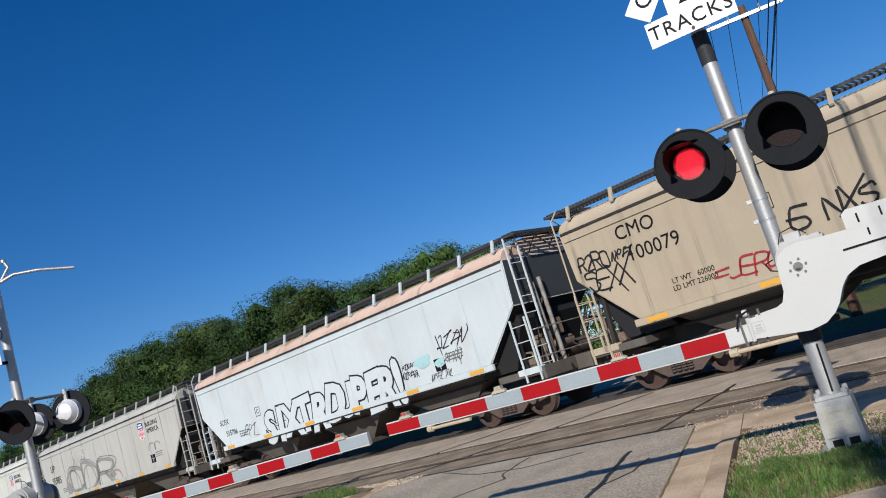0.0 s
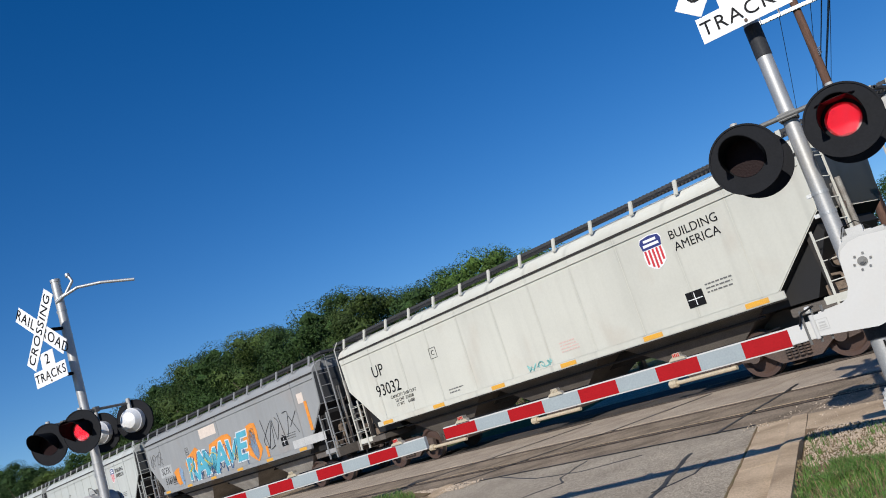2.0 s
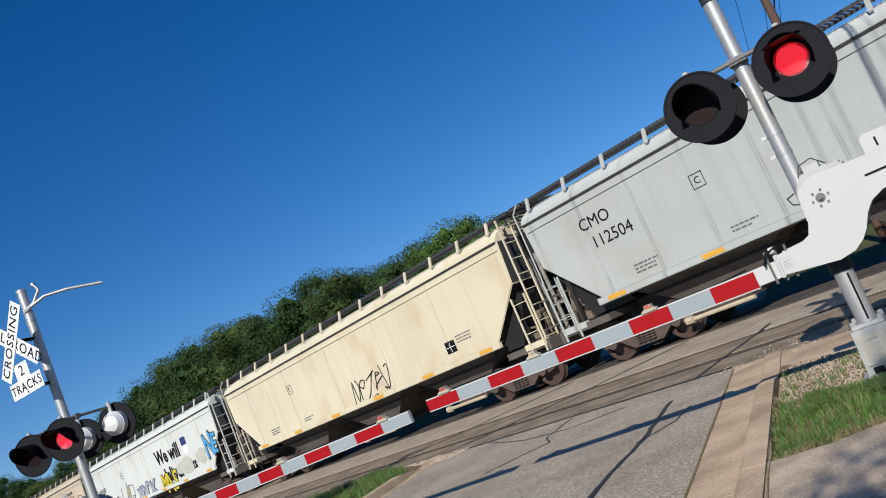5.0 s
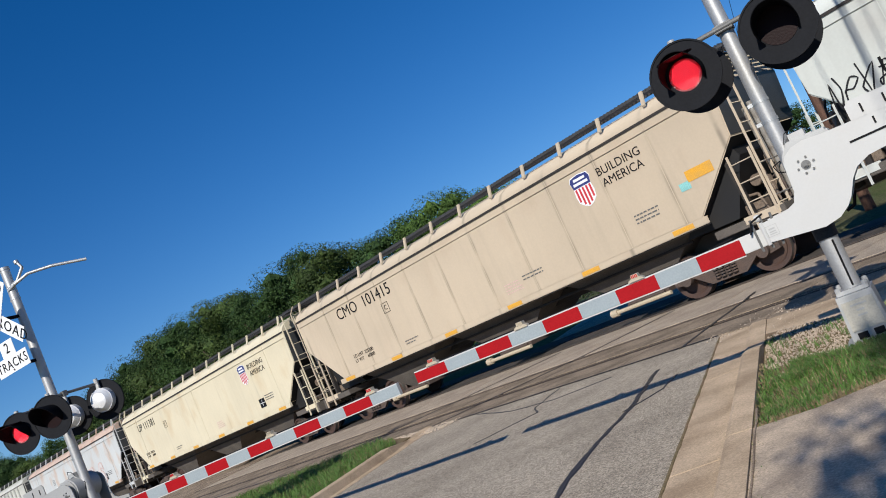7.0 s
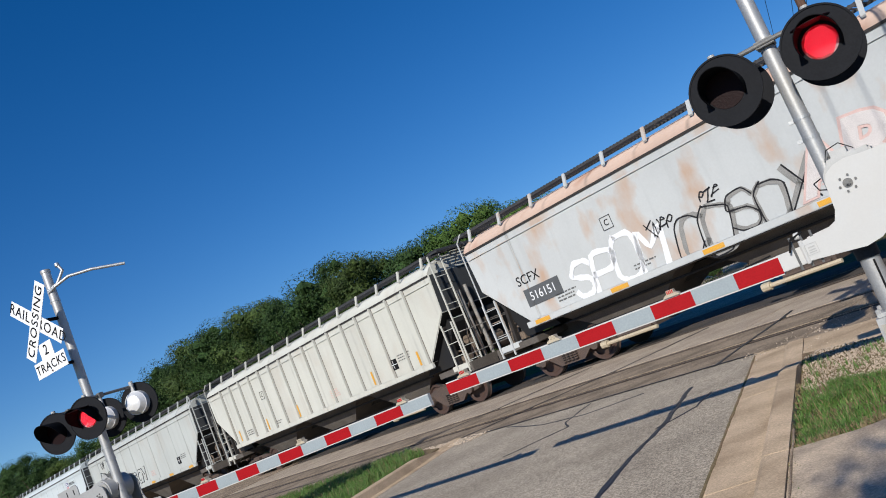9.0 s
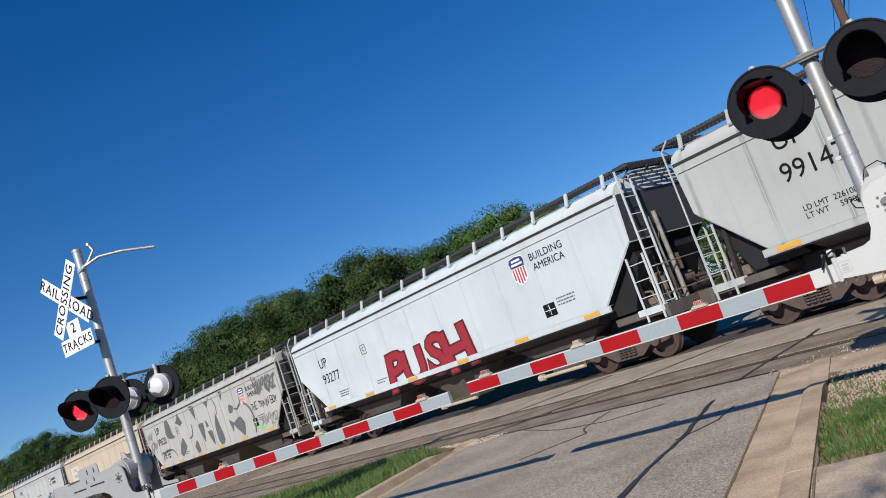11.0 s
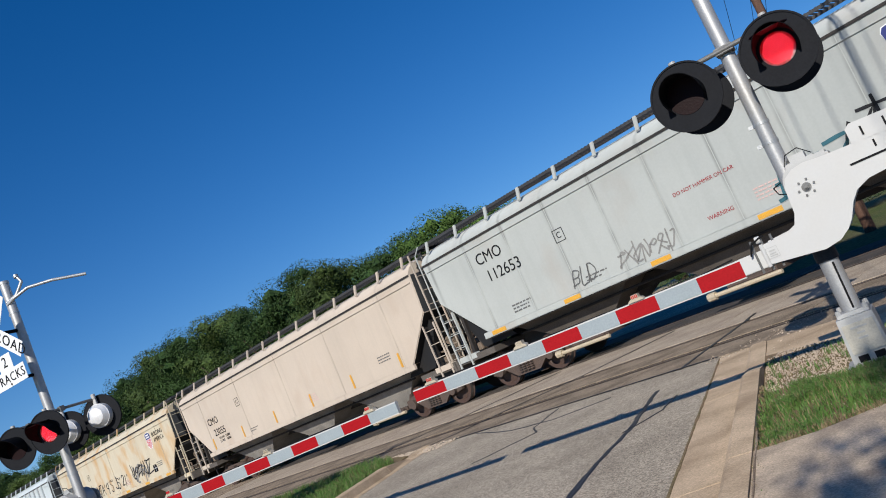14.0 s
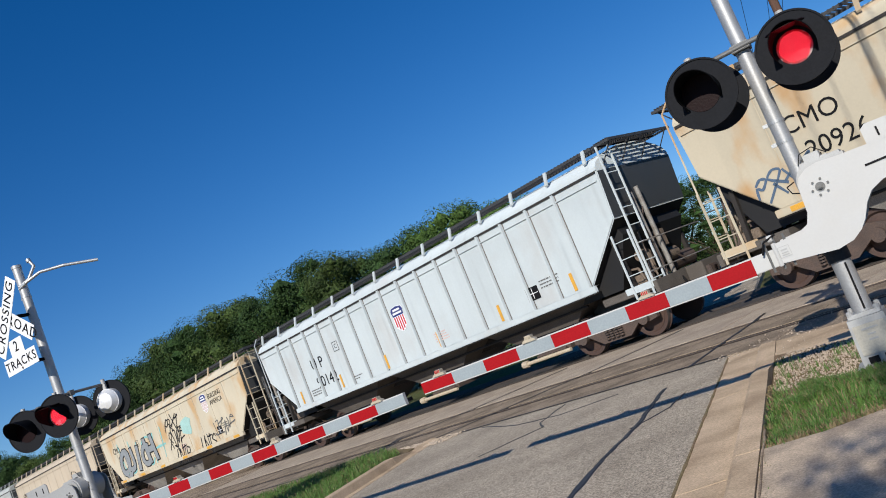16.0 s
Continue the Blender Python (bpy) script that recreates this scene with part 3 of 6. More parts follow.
def lamp(parent, at, side):
    """One flashing lamp: black background plate, hood, lens of diodes and an added flap that hides it when unlit. Faces
    -y.
    """
    bm = bmesh.new()
    ring(bm, 0.128, 0.277, -0.012, 0.0, 48)
    ring(bm, 0.267, 0.281, -0.02, 0.004, 48)
    plate = part("background_plate", bm, PLATE, parent, "round matt black background plate", at=at)
    bm = bmesh.new()
    n, r, rows = 36, 0.152, []
    for i in range(n + 1):
        a = radians(-35 + 250 * i / n)
        long = 0.31 * (0.62 + 0.38 * math.sin(a)) if math.sin(a) > 0 else 0.31 * 0.62 * (1 + math.sin(a) * 1.5)
        rows.append([bm.verts.new((q * math.cos(a), y, q * math.sin(a))) for q, y in ((r, -0.01), (r, -0.01 - long), (r + 0.006, -0.01 - long), (r + 0.006, -0.01))])
    for a, b in zip(rows, rows[1:]):
        for i in range(4):
            bm.faces.new((a[i], b[i], b[(i + 1) % 4], a[(i + 1) % 4]))
    part("hood", bm, BLACK, plate, "black visor hood")
    bm = bmesh.new()
    rod(bm, (0, 0.03, 0), (0, 0.0, 0), 0.132, 40)
    part("lens", bm, LENS, plate, "glowing red lens")
    bm = bmesh.new()
    for i in range(-9, 10):
        for j in range(-9, 10):
            x, z = 0.0145 * (i + 0.5 * (j % 2)), 0.0126 * j
            if x * x + z * z < 0.112 ** 2:
                rod(bm, (x, -0.002, z), (x, -0.005, z), 0.0045, 6)
    tagged(part("diode_grid", bm, DIODE, plate, "grid of bright red diodes"), kind="stuff")
    # added shutter: the lens always glows, this covers it for the unlit moments
    bm = bmesh.new()
    rod(bm, (0, -0.003, -0.142), (0, 0.003, -0.142), 0.146, 32)
    flap = part("flap", bm, SHUT, plate, "added dark red flap that hides the lens when unlit", at=pose(0, -0.014, 0.145))
    FLAPS[side].append(flap)
    bm = bmesh.new()
    rod(bm, (0, 0.0, 0), (0, 0.09, 0), 0.165, 28), rod(bm, (0, 0.09, 0), (0, 0.16, 0), 0.16, 28, 0.11), rod(bm, (0, 0.16, 0), (0, 0.185, 0), 0.11, 28, 0.05)
    part("housing", bm, DOME, plate, "silver domed lamp housing", smooth=True)
    bm = bmesh.new()
    box(bm, (0, 0.05, 0.2), (0.05, 0.04, 0.14)), rod(bm, (0, 0.05, 0.24), (0, 0.05, 0.31), 0.03, 12)
    part("lamp_bracket", bm, CAST, plate, bevel=0.004)
    return plate


def board(parent, name, w, h, at, label):
    bm = bmesh.new()
    box(bm, (0, 0.003, 0), (w, 0.006, h))
    return part(name, bm, SHEET, parent, label, at=at, bevel=0.002)


def signal(name, base, arm_dir, tip, stripes, first_red, slope, turn_front, turn_back, back, drop, ahead, label):
    own = thing(name, label, "crossing signal", Matrix.Translation(base) @ GATE, "crossing signals")
    # foundation
    bm = bmesh.new()
    box(bm, (0, 0, 0.06), (0.44, 0.44, 0.05))
    part("base_flange", bm, CAST, own, bevel=0.01)
    bm = bmesh.new()
    box(bm, (0, 0, -0.05), (0.52, 0.52, 0.2))
    part("footing", bm, CONCRETE, own, "rough concrete footing", bevel=0.02)
    bm = bmesh.new()
    prism(bm, [(-0.15, 0.085), (0.15, 0.085), (0.135, 0.47), (-0.135, 0.47)], -0.15, 0.15, lambda p, q, r: (p, r, q))
    basebox = part("junction_base", bm, CAST, own, "cast aluminium junction base", bevel=0.015)
    bm = bmesh.new()
    prism(bm, [(-0.12, 0.19), (0.12, 0.19), (0.115, 0.42), (-0.115, 0.42)], -0.165, -0.15, lambda p, q, r: (p, r, q))
    cover = part("cover", bm, mat("painted cover", (0.45, 0.42, 0.35), 0.6, var=0.08), basebox, "pale cover plate", bevel=0.012)
    for x in (-0.06, 0.06):
        bm = bmesh.new()
        box(bm, (x, -0.154, 0.145), (0.075, 0.02, 0.05))
        part("cable_slot", bm, INK, basebox)
    for i, (w, z) in enumerate(((0.12, 0.385), (0.06, 0.34), (0.07, 0.3))):
        bm = bmesh.new()
        box(bm, (0, -0.167, z), (w, 0.004, 0.014))
        part("worn_mark", bm, CAST, cover)
    bm = bmesh.new()
    box(bm, (0, 0, 0.485), (0.24, 0.24, 0.035))
    for x in (-0.1, 0.1):
        for y in (-0.1, 0.1):
            rod(bm, (x, y, 0.49), (x, y, 0.535), 0.022, 10)
    part("collar", bm, CAST, own, bevel=0.006)
    bm = bmesh.new()
    rod(bm, (0, 0, 0.5), (0, 0, 0.95), 0.075, 28)
    part("lower_post", bm, ALU, own, smooth=True)
    bm = bmesh.new()
    rod(bm, (0.02, -0.076, 0.52), (0.03, -0.078, 0.9), 0.008, 8)
    part("ground_cable", bm, INK, own)
    bm = bmesh.new()
    rod(bm, (0, 0, 0.92), (0, 0, 1.3), 0.088, 28)
    part("sleeve", bm, SLEEVE, own, "dark sleeve on the post", smooth=True)
    bm = bmesh.new()
    rod(bm, (0, 0, 1.28), (0, 0, 4.72), 0.062, 28), rod(bm, (0, 0, 4.7), (0, 0, 4.74), 0.068, 28)
    part("mast", bm, ALU, own, "silver aluminium mast", smooth=True)
    for z in (1.95, 2.12, 3.92, 4.28):
        bm = bmesh.new()
        rod(bm, (0, 0, z - 0.012), (0, 0, z + 0.012), 0.067, 28), box(bm, (-0.08, 0, z), (0.05, 0.03, 0.03))
        part("band_clamp", bm, STEEL, own)
    for z0, z1 in () if drop else ((3.32, 3.6),):
        bm = bmesh.new()
        rod(bm, (0, 0, z0), (0, 0, z1), 0.066, 28)
        part("dark_band", bm, SLEEVE, own)
    # lamps on their cross arms
    bm = bmesh.new()
    rod(bm, (-0.4, -0.1, 2.78), (0.4, -0.1, 2.78), 0.021, 14), box(bm, (0, -0.05, 2.78), (0.15, 0.12, 0.06)), rod(bm, (0, 0, 2.745), (0, 0, 2.815), 0.075, 20)
    for x in (-0.37, 0.37):
        rod(bm, (x, -0.1, 2.78), (x, -0.34, 2.78), 0.02, 10), rod(bm, (x, -0.1, 2.78), (x, back - 0.05, 2.78), 0.02, 10)
        box(bm, (x, -0.1, 2.78), (0.07, 0.07, 0.07))
    part("cross_arm", bm, BAR, own, "grey lamp cross arm", bevel=0.004)
    for k, x in (("left", -0.37), ("right", 0.37)):
        lamp(own, pose(x, -0.37, 2.535, 0, 0, turn_front), k)
        lamp(own, pose(x, back, 2.535, 0, 0, 180 + turn_back), k)
    # crossbuck and track count
    for z in (3.68 - drop, 4.33 - drop):
        bm = bmesh.new()
        box(bm, (0, -0.13 - ahead / 2, z), (0.05, 0.16 + ahead, 0.04))
        part("sign_bracket", bm, BLACK, own, bevel=0.004)
    b1 = board(own, "crossbuck_blade", 1.22 if not drop else 1.13, 0.23 if not drop else 0.215, pose(0, -0.232 - ahead, 4.33 - drop, 0, 40, 0), "white crossbuck blade with black words")
    part("word", text_mesh("RAIL", 0.2, INK, space=1.15), None, b1, at=pose(-0.36, -0.003, 0, 90))
    part("word", text_mesh("ROAD", 0.2, INK, space=1.15), None, b1, at=pose(0.34, -0.003, 0, 90))
    b2 = board(own, "crossbuck_blade", 1.22 if not drop else 1.13, 0.23 if not drop else 0.215, pose(0, -0.242 - ahead, 4.33 - drop, 0, -50, 0), "white crossbuck blade with black word")
    part("word", text_mesh("CROSSING", 0.2, INK, space=1.12), None, b2, at=pose(0, -0.003, 0, 90))
    bm = bmesh.new()
    prism(bm, [(-0.36, 3.57), (0.36, 3.57), (0.36, 3.79), (0.15, 3.79), (0.15, 4.0), (-0.15, 4.0), (-0.15, 3.79), (-0.36, 3.79)], -0.226, -0.22, lambda p, q, r: (p, r, q))
    t = part("track_sign", bm, SHEET, own, "white inverted-T sign with black words", bevel=0.002, at=pose(0, -ahead, -drop * 0.9))
    part("word", text_mesh("TRACKS", 0.17, INK, space=1.15), None, t, at=pose(0, -0.229, 3.68, 90))
    part("word", text_mesh("2", 0.2, INK), None, t, at=pose(0, -0.229, 3.895, 90))
    bm = bmesh.new()
    rod(bm, (0, -0.226, 3.6), (0, -0.236, 3.6), 0.014, 12)
    part("bolt", bm, TRUCK, t)
    # gate mechanism
    s = arm_dir
    bm = bmesh.new()
    box(bm, (-s * 0.2, 0, 1.5), (0.3, 0.34, 0.44)), rod(bm, (-s * 0.13, -0.2, 1.56), (-s * 0.13, 0.2, 1.56), 0.17, 28)
    part("gear_case", bm, CAST, own, "grey cast gear case", bevel=0.02, smooth=True)
    outline = [(-0.38, 1.07), (-0.38, 1.23), (-0.16, 1.245), (-0.08, 1.28), (-0.045, 1.36), (-0.03, 1.56), (0.0, 1.63), (0.07, 1.675), (0.16, 1.69), (0.3, 1.675), (1.35, 1.63), (1.35, 1.40), (0.75, 1.405), (0.52, 1.385), (0.42, 1.34), (0.36, 1.27), (0.3, 1.16), (0.25, 1.1), (0.17, 1.045), (0.05, 1.02)]
    for y in (-0.262, 0.25):
        bm = bmesh.new()
        prism(bm, [(-s * p, q) for p, q in outline], y, y + 0.012, lambda p, q, r: (p, r, q))
        plate = part("gate_bracket", bm, WHITE if s < 0 else CAST, own, "painted steel gate bracket", bevel=0.003)
        if y > 0:
            continue
        for i in range(6):
            a = radians(60 * i + 10)
            bm = bmesh.new()
            rod(bm, (-s * 0.115 + 0.062 * math.cos(a), y, 1.508 + 0.062 * math.sin(a)), (-s * 0.115 + 0.062 * math.cos(a), y - 0.012, 1.508 + 0.062 * math.sin(a)), 0.0095, 6)
            part("bolt", bm, BAR, plate)
        bm = bmesh.new()
        rod(bm, (-s * 0.115, y, 1.508), (-s * 0.115, y - 0.006, 1.508), 0.036, 20), rod(bm, (-s * 0.115, y, 1.508), (-s * 0.115, y - 0.022, 1.508), 0.022, 6), rod(bm, (-s * 0.115, y, 1.508), (-s * 0.115, y - 0.034, 1.508), 0.01, 12)
        part("pivot_nut", bm, BAR, plate)
        for x, z, w, h in ((0.62, 1.525, 0.34, 0.016), (1.05, 1.515, 0.3, 0.016), (0.66, 1.605, 0.014, 0.055), (0.85, 1.6, 0.014, 0.055)):
            bm = bmesh.new()
            box(bm, (-s * x, y - 0.002, z), (w, 0.006, h))
            part("slot", bm, INK, plate, "dark bolt slot")
        if s < 0:
            bm = bmesh.new()
            for dx, dz, w, h in ((0, 0.042, 0.085, 0.003), (0, -0.042, 0.085, 0.003), (0.0425, 0, 0.003, 0.085), (-0.0425, 0, 0.003, 0.085), (0, 0.015, 0.05, 0.012), (0, -0.008, 0.05, 0.01), (0, -0.025, 0.055, 0.008)):
                box(bm, (-0.31 + dx, y - 0.002, 1.15 + dz), (w, 0.003, h))
            part("sticker", bm, CAST, plate, "small square sticker with grey border and bars")
        bm = bmesh.new()
        prism(bm, [(-s * p, q) for p, q in ((0.52, 1.66), (0.52, 1.78), (0.56, 1.81), (1.0, 1.79), (1.0, 1.64))], y, y + 0.012, lambda p, q, r: (p, r, q))
        tab = part("bracket_tab", bm, WHITE if s < 0 else CAST, plate, "slotted tab on the bracket", bevel=0.003)
        for x in (0.62, 0.78):
            bm = bmesh.new()
            box(bm, (-s * x, y - 0.002, 1.725), (0.014, 0.006, 0.07))
            part("slot", bm, INK, tab)
    bm = bmesh.new()
    pipe(bm, [(-s * 0.02, -0.1, 1.72), (-s * 0.06, -0.12, 1.8), (-s * 0.16, -0.1, 1.82), (-s * 0.24, -0.06, 1.74)], 0.004, 6)
    part("gear_cable", bm, INK, own)
    bm = bmesh.new()
    pipe(bm, [(s * 0.06, -0.07, 1.62), (s * 0.12, -0.1, 1.6), (s * 0.1, -0.11, 1.54), (s * 0.05, -0.08, 1.52)], 0.005, 6)
    part("gear_cable", bm, INK, own)
    bm = bmesh.new()
    box(bm, (-s * 0.13, 0.0, 1.7), (0.22, 0.28, 0.16))
    part("gear_cap", bm, CAST, own, "grey rounded cap of the gear case", bevel=0.05, smooth=True)
    bm = bmesh.new()
    pipe(bm, [(s * 0.33, -0.24, 1.3), (s * 0.43, -0.27, 1.27), (s * 0.47, -0.26, 1.18)], 0.008, 6)
    part("arm_cable", bm, INK, own)
    for dx in (0.28, 0.36, 0.44):
        bm = bmesh.new()
        rod(bm, (s * dx, -0.22, 1.02), (s * dx, -0.22, 1.29), 0.011, 6)
        part("breakaway_bolt", bm, BAR, own)
    bm = bmesh.new()
    box(bm, (-s * 1.55, 0, 1.5), (0.42, 0.46, 0.34))
    part("counterweight", bm, CAST, own, "grey counterweight block", bevel=0.015)
    # arm
    ty, tz = -0.206, 1.2
    p0 = s * 0.576
    bm = bmesh.new()
    box(bm, (s * 0.44, ty, 1.125), (0.3, 0.03, 0.14)), rod(bm, (s * 0.37, ty - 0.05, 1.05), (s * 0.37, ty - 0.05, 1.24), 0.018, 12), rod(bm, (s * 0.4, ty - 0.02, 1.28), (s * 0.36, ty - 0.02, 1.28), 0.03, 12)
    part("arm_adapter", bm, WHITE, own, "white arm adapter with breakaway bolts", bevel=0.004)
    arm_len = abs(tip) - 0.576
    bm = bmesh.new()
    ang = math.atan(slope)
    amat = pose(p0, ty, 1.115) @ Matrix.Rotation(ang if s > 0 else -ang, 4, "Y")
    h0, h1 = 0.155, 0.125
    prism(bm, [(0, -h0 / 2), (0, h0 / 2), (s * arm_len, h1 / 2), (s * arm_len, -h1 / 2)], -0.012, 0.03, lambda p, q, r: (p, r, q))
    arm = part("gate_arm", bm, WHITE, own, "red and grey striped gate arm, lowered", bevel=0.003, at=amat)
    w = arm_len / stripes
    for i in range(stripes):
        a, b = i * w, (i + 1) * w
        ha, hb = [(h0 + (h1 - h0) * q / arm_len) / 2 - 0.011 for q in (a, b)]
        red = (i % 2 == 0) == first_red
        bm = bmesh.new()
        prism(bm, [(s * a, -ha), (s * a, ha), (s * b, hb), (s * b, -hb)], -0.016, -0.012, lambda p, q, r: (p, r, q))
        part("stripe", bm, RED if red else SILVER, arm, "red stripe" if red else "grey stripe")
    for q in (0.27, 0.62, 0.93):
        bm = bmesh.new()
        x = s * arm_len * q
        z = (h0 + (h1 - h0) * q) / 2
        prism(bm, [(x - 0.075, z), (x + 0.075, z), (x + 0.06, z + 0.02), (x + 0.035, z + 0.03), (x + 0.03, z + 0.06), (x - 0.03, z + 0.06), (x - 0.035, z + 0.03), (x - 0.06, z + 0.02)], -0.03, 0.035, lambda p, qq, r: (p, r, qq))
        al = part("arm_light", bm, AMBER, arm, "small gate arm light", bevel=0.005)
        for k in range(4):
            bm = bmesh.new()
            box(bm, (x - 0.0225 + 0.015 * k, -0.033, z + 0.043), (0.008, 0.008, 0.028))
            part("lens_rib", bm, DULL if q != 0.62 else AMBER, al)
    bm = bmesh.new()
    pipe(bm, [(s * 0.05, 0.02, h0 / 2 + 0.02), (s * arm_len * 0.1, 0.02, h0 / 2 - 0.005), (s * arm_len * 0.93, 0.02, h1 / 2 + 0.01)], 0.007, 6)
    part("light_cable", bm, INK, arm)
    return own


signal("crossing_signal", MAST_R, -1, -3.924, 9, True, -0.016, 0, 0, 0.15, 0.0, 0.0, "silver mast with crossbuck, flashing red lamps and lowered gate arm")
signal("crossing_signal", MAST_L, 1, 5.4, 13, False, -0.005, 20, 20, 0.45, 0.3, 0.15, "silver mast with crossbuck, red lamps and long lowered gate arm")

# street lamp arm behind the far signal
lamp_arm = thing("street_light_arm", "slender bent silver bracket arm on the mast top", "bracket arm", Matrix.Translation(MAST_L) @ GATE)
bm = bmesh.new()
pipe(bm, [(0.0, -0.06, 4.4), (0.12, -0.02, 4.45), (0.3, 0.1, 4.52), (0.55, 0.3, 4.5), (0.88, 0.6, 4.42)], 0.022, 10)
part("arm_tube", bm, STEEL, lamp_arm, smooth=True)
bm = bmesh.new()
pipe(bm, [(0.0, -0.06, 4.43), (0.1, 0.05, 4.5), (0.17, 0.14, 4.66), (0.13, 0.12, 4.76)], 0.022, 10), rod(bm, (0.13, 0.12, 4.74), (0.12, 0.12, 4.78), 0.034, 10)
part("hook_tube", bm, STEEL, lamp_arm, smooth=True)

# ---- train ----
HOPPER = mat("hopper grime", (0.115, 0.1, 0.085), 0.8, var=0.2, scale=2, bump=0.2, second=(0.06, 0.05, 0.042))
# end sheets: shade between the cars is mixed into the base colour
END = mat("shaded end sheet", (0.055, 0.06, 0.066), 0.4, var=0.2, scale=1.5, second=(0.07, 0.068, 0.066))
# slope sheets: near black, the shade below them put into the colour
SLOPE = mat("shade-black slope sheet", (0.009, 0.009, 0.01), 0.7, var=0.2, scale=2, second=(0.018, 0.016, 0.014))
PALE_HOPPER = mat("grey hopper grime", (0.3, 0.28, 0.25), 0.8, var=0.2, scale=2, bump=0.2, second=(0.14, 0.125, 0.11))
CAR_Y = 15.89
SIDE = [(-7.95, 3.77), (-7.87, 2.67), (-6.65, 1.5), (6.65, 1.5), (7.87, 2.67), (7.95, 3.77)]


def body_mesh():
    bm = bmesh.new()
    prism(bm, SIDE, -1.5, 1.5, lambda p, q, r: (p, r, q))
    bmesh.ops.recalc_face_normals(bm, faces=bm.faces)
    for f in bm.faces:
        # sides take the paint; ends and undersides the colours darkened for shade
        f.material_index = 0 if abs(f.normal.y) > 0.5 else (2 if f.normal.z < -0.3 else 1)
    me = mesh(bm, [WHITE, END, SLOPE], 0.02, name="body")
    return me


def roof_mesh():
    bm = bmesh.new()
    sec = [(-1.5, 3.772), (-1.49, 3.83), (-1.38, 3.95), (-1.15, 4.06), (-0.8, 4.16), (-0.35, 4.24), (0.35, 4.24), (0.8, 4.16), (1.15, 4.06), (1.38, 3.95), (1.49, 3.83), (1.5, 3.772)]
    prism(bm, sec, -7.93, 7.93, lambda p, q, r: (r, p, q))
    return mesh(bm, WHITE, 0.0, True, "roof")


def wheel_mesh():
    bm = bmesh.new()
    prof = [(0.0, -0.07), (0.1, -0.075), (0.11, -0.03), (0.34, 0.0), (0.38, -0.05), (0.457, -0.055), (0.46, 0.06), (0.485, 0.075), (0.485, 0.09), (0.3, 0.05), (0.0, 0.06)]
    n, rows = 30, []
    for r, y in prof:
        rows.append([bm.verts.new((r * math.cos(6.28319 * i / n), y, r * math.sin(6.28319 * i / n))) for i in range(n)] if r else [bm.verts.new((0, y, 0))] * n)
    for k, (a, b) in enumerate(zip(rows, rows[1:])):
        for i in range(n):
            vs = list(dict.fromkeys((a[i], a[(i + 1) % n], b[(i + 1) % n], b[i])))
            bm.faces.new(vs).material_index = 1 if k == 5 else 0
    return mesh(bm, [WHEEL, TREAD], 0, True, "wheel")


def grating_mesh(length):
    bm = bmesh.new()
    for y in (-0.28, 0.28):
        box(bm, (0, y, 0.01), (length, 0.02, 0.06))
    me = mesh(bm, GRATING, name="running_board")
    bm = bmesh.new()
    bm.from_mesh(me)
    n = int(length / 0.1)
    cube = [(-1, -1, -1), (1, -1, -1), (1, 1, -1), (-1, 1, -1), (-1, -1, 1), (1, -1, 1), (1, 1, 1), (-1, 1, 1)]
    quads = ((0, 1, 2, 3), (7, 6, 5, 4), (0, 4, 5, 1), (1, 5, 6, 2), (2, 6, 7, 3), (3, 7, 4, 0))
    for i in range(n):
        x = -length / 2 + (i + 0.5) * length / n
        vs = [bm.verts.new((x + c[0] * 0.009, c[1] * 0.3, 0.03 + c[2] * 0.018)) for c in cube]
        for q in quads:
            bm.faces.new([vs[k] for k in q])
    bm.to_mesh(me)
    bm.free()
    return me


# pipes at the car ends: dirt and the gap's shade both in the grey
WORN_SHADED = mat("worn and shaded grey pipe", (0.27, 0.26, 0.24), 0.6, var=0.2, scale=5, second=(0.14, 0.11, 0.09), amount=0.8)
DUSTY = mat("dusty brake gear", (0.2, 0.15, 0.11), 0.85, var=0.25, scale=6, bump=0.3, second=(0.07, 0.055, 0.045))
bm = bmesh.new()
box(bm, (0, 0, 0), (0.022, 2.5, 0.03))
SLAT = mesh(bm, GRATING, name="grating_slat")
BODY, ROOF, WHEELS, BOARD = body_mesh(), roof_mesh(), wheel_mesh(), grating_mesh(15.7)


def ladder_mesh(z0, z1, w, n, axis):
    bm = bmesh.new()
    put = (lambda a, z: (a, 0, z)) if axis == "x" else (lambda a, z: (0, a, z))
    for a in (0, w):
        p = put(a, (z0 + z1) / 2)
        box(bm, p, (0.036, 0.036, z1 - z0))
    for i in range(n):
        z = z0 + (z1 - z0) * (i + 0.5) / n
        rod(bm, put(0, z), put(w, z), 0.011, 6)
    return mesh(bm, LADDER, name="ladder")


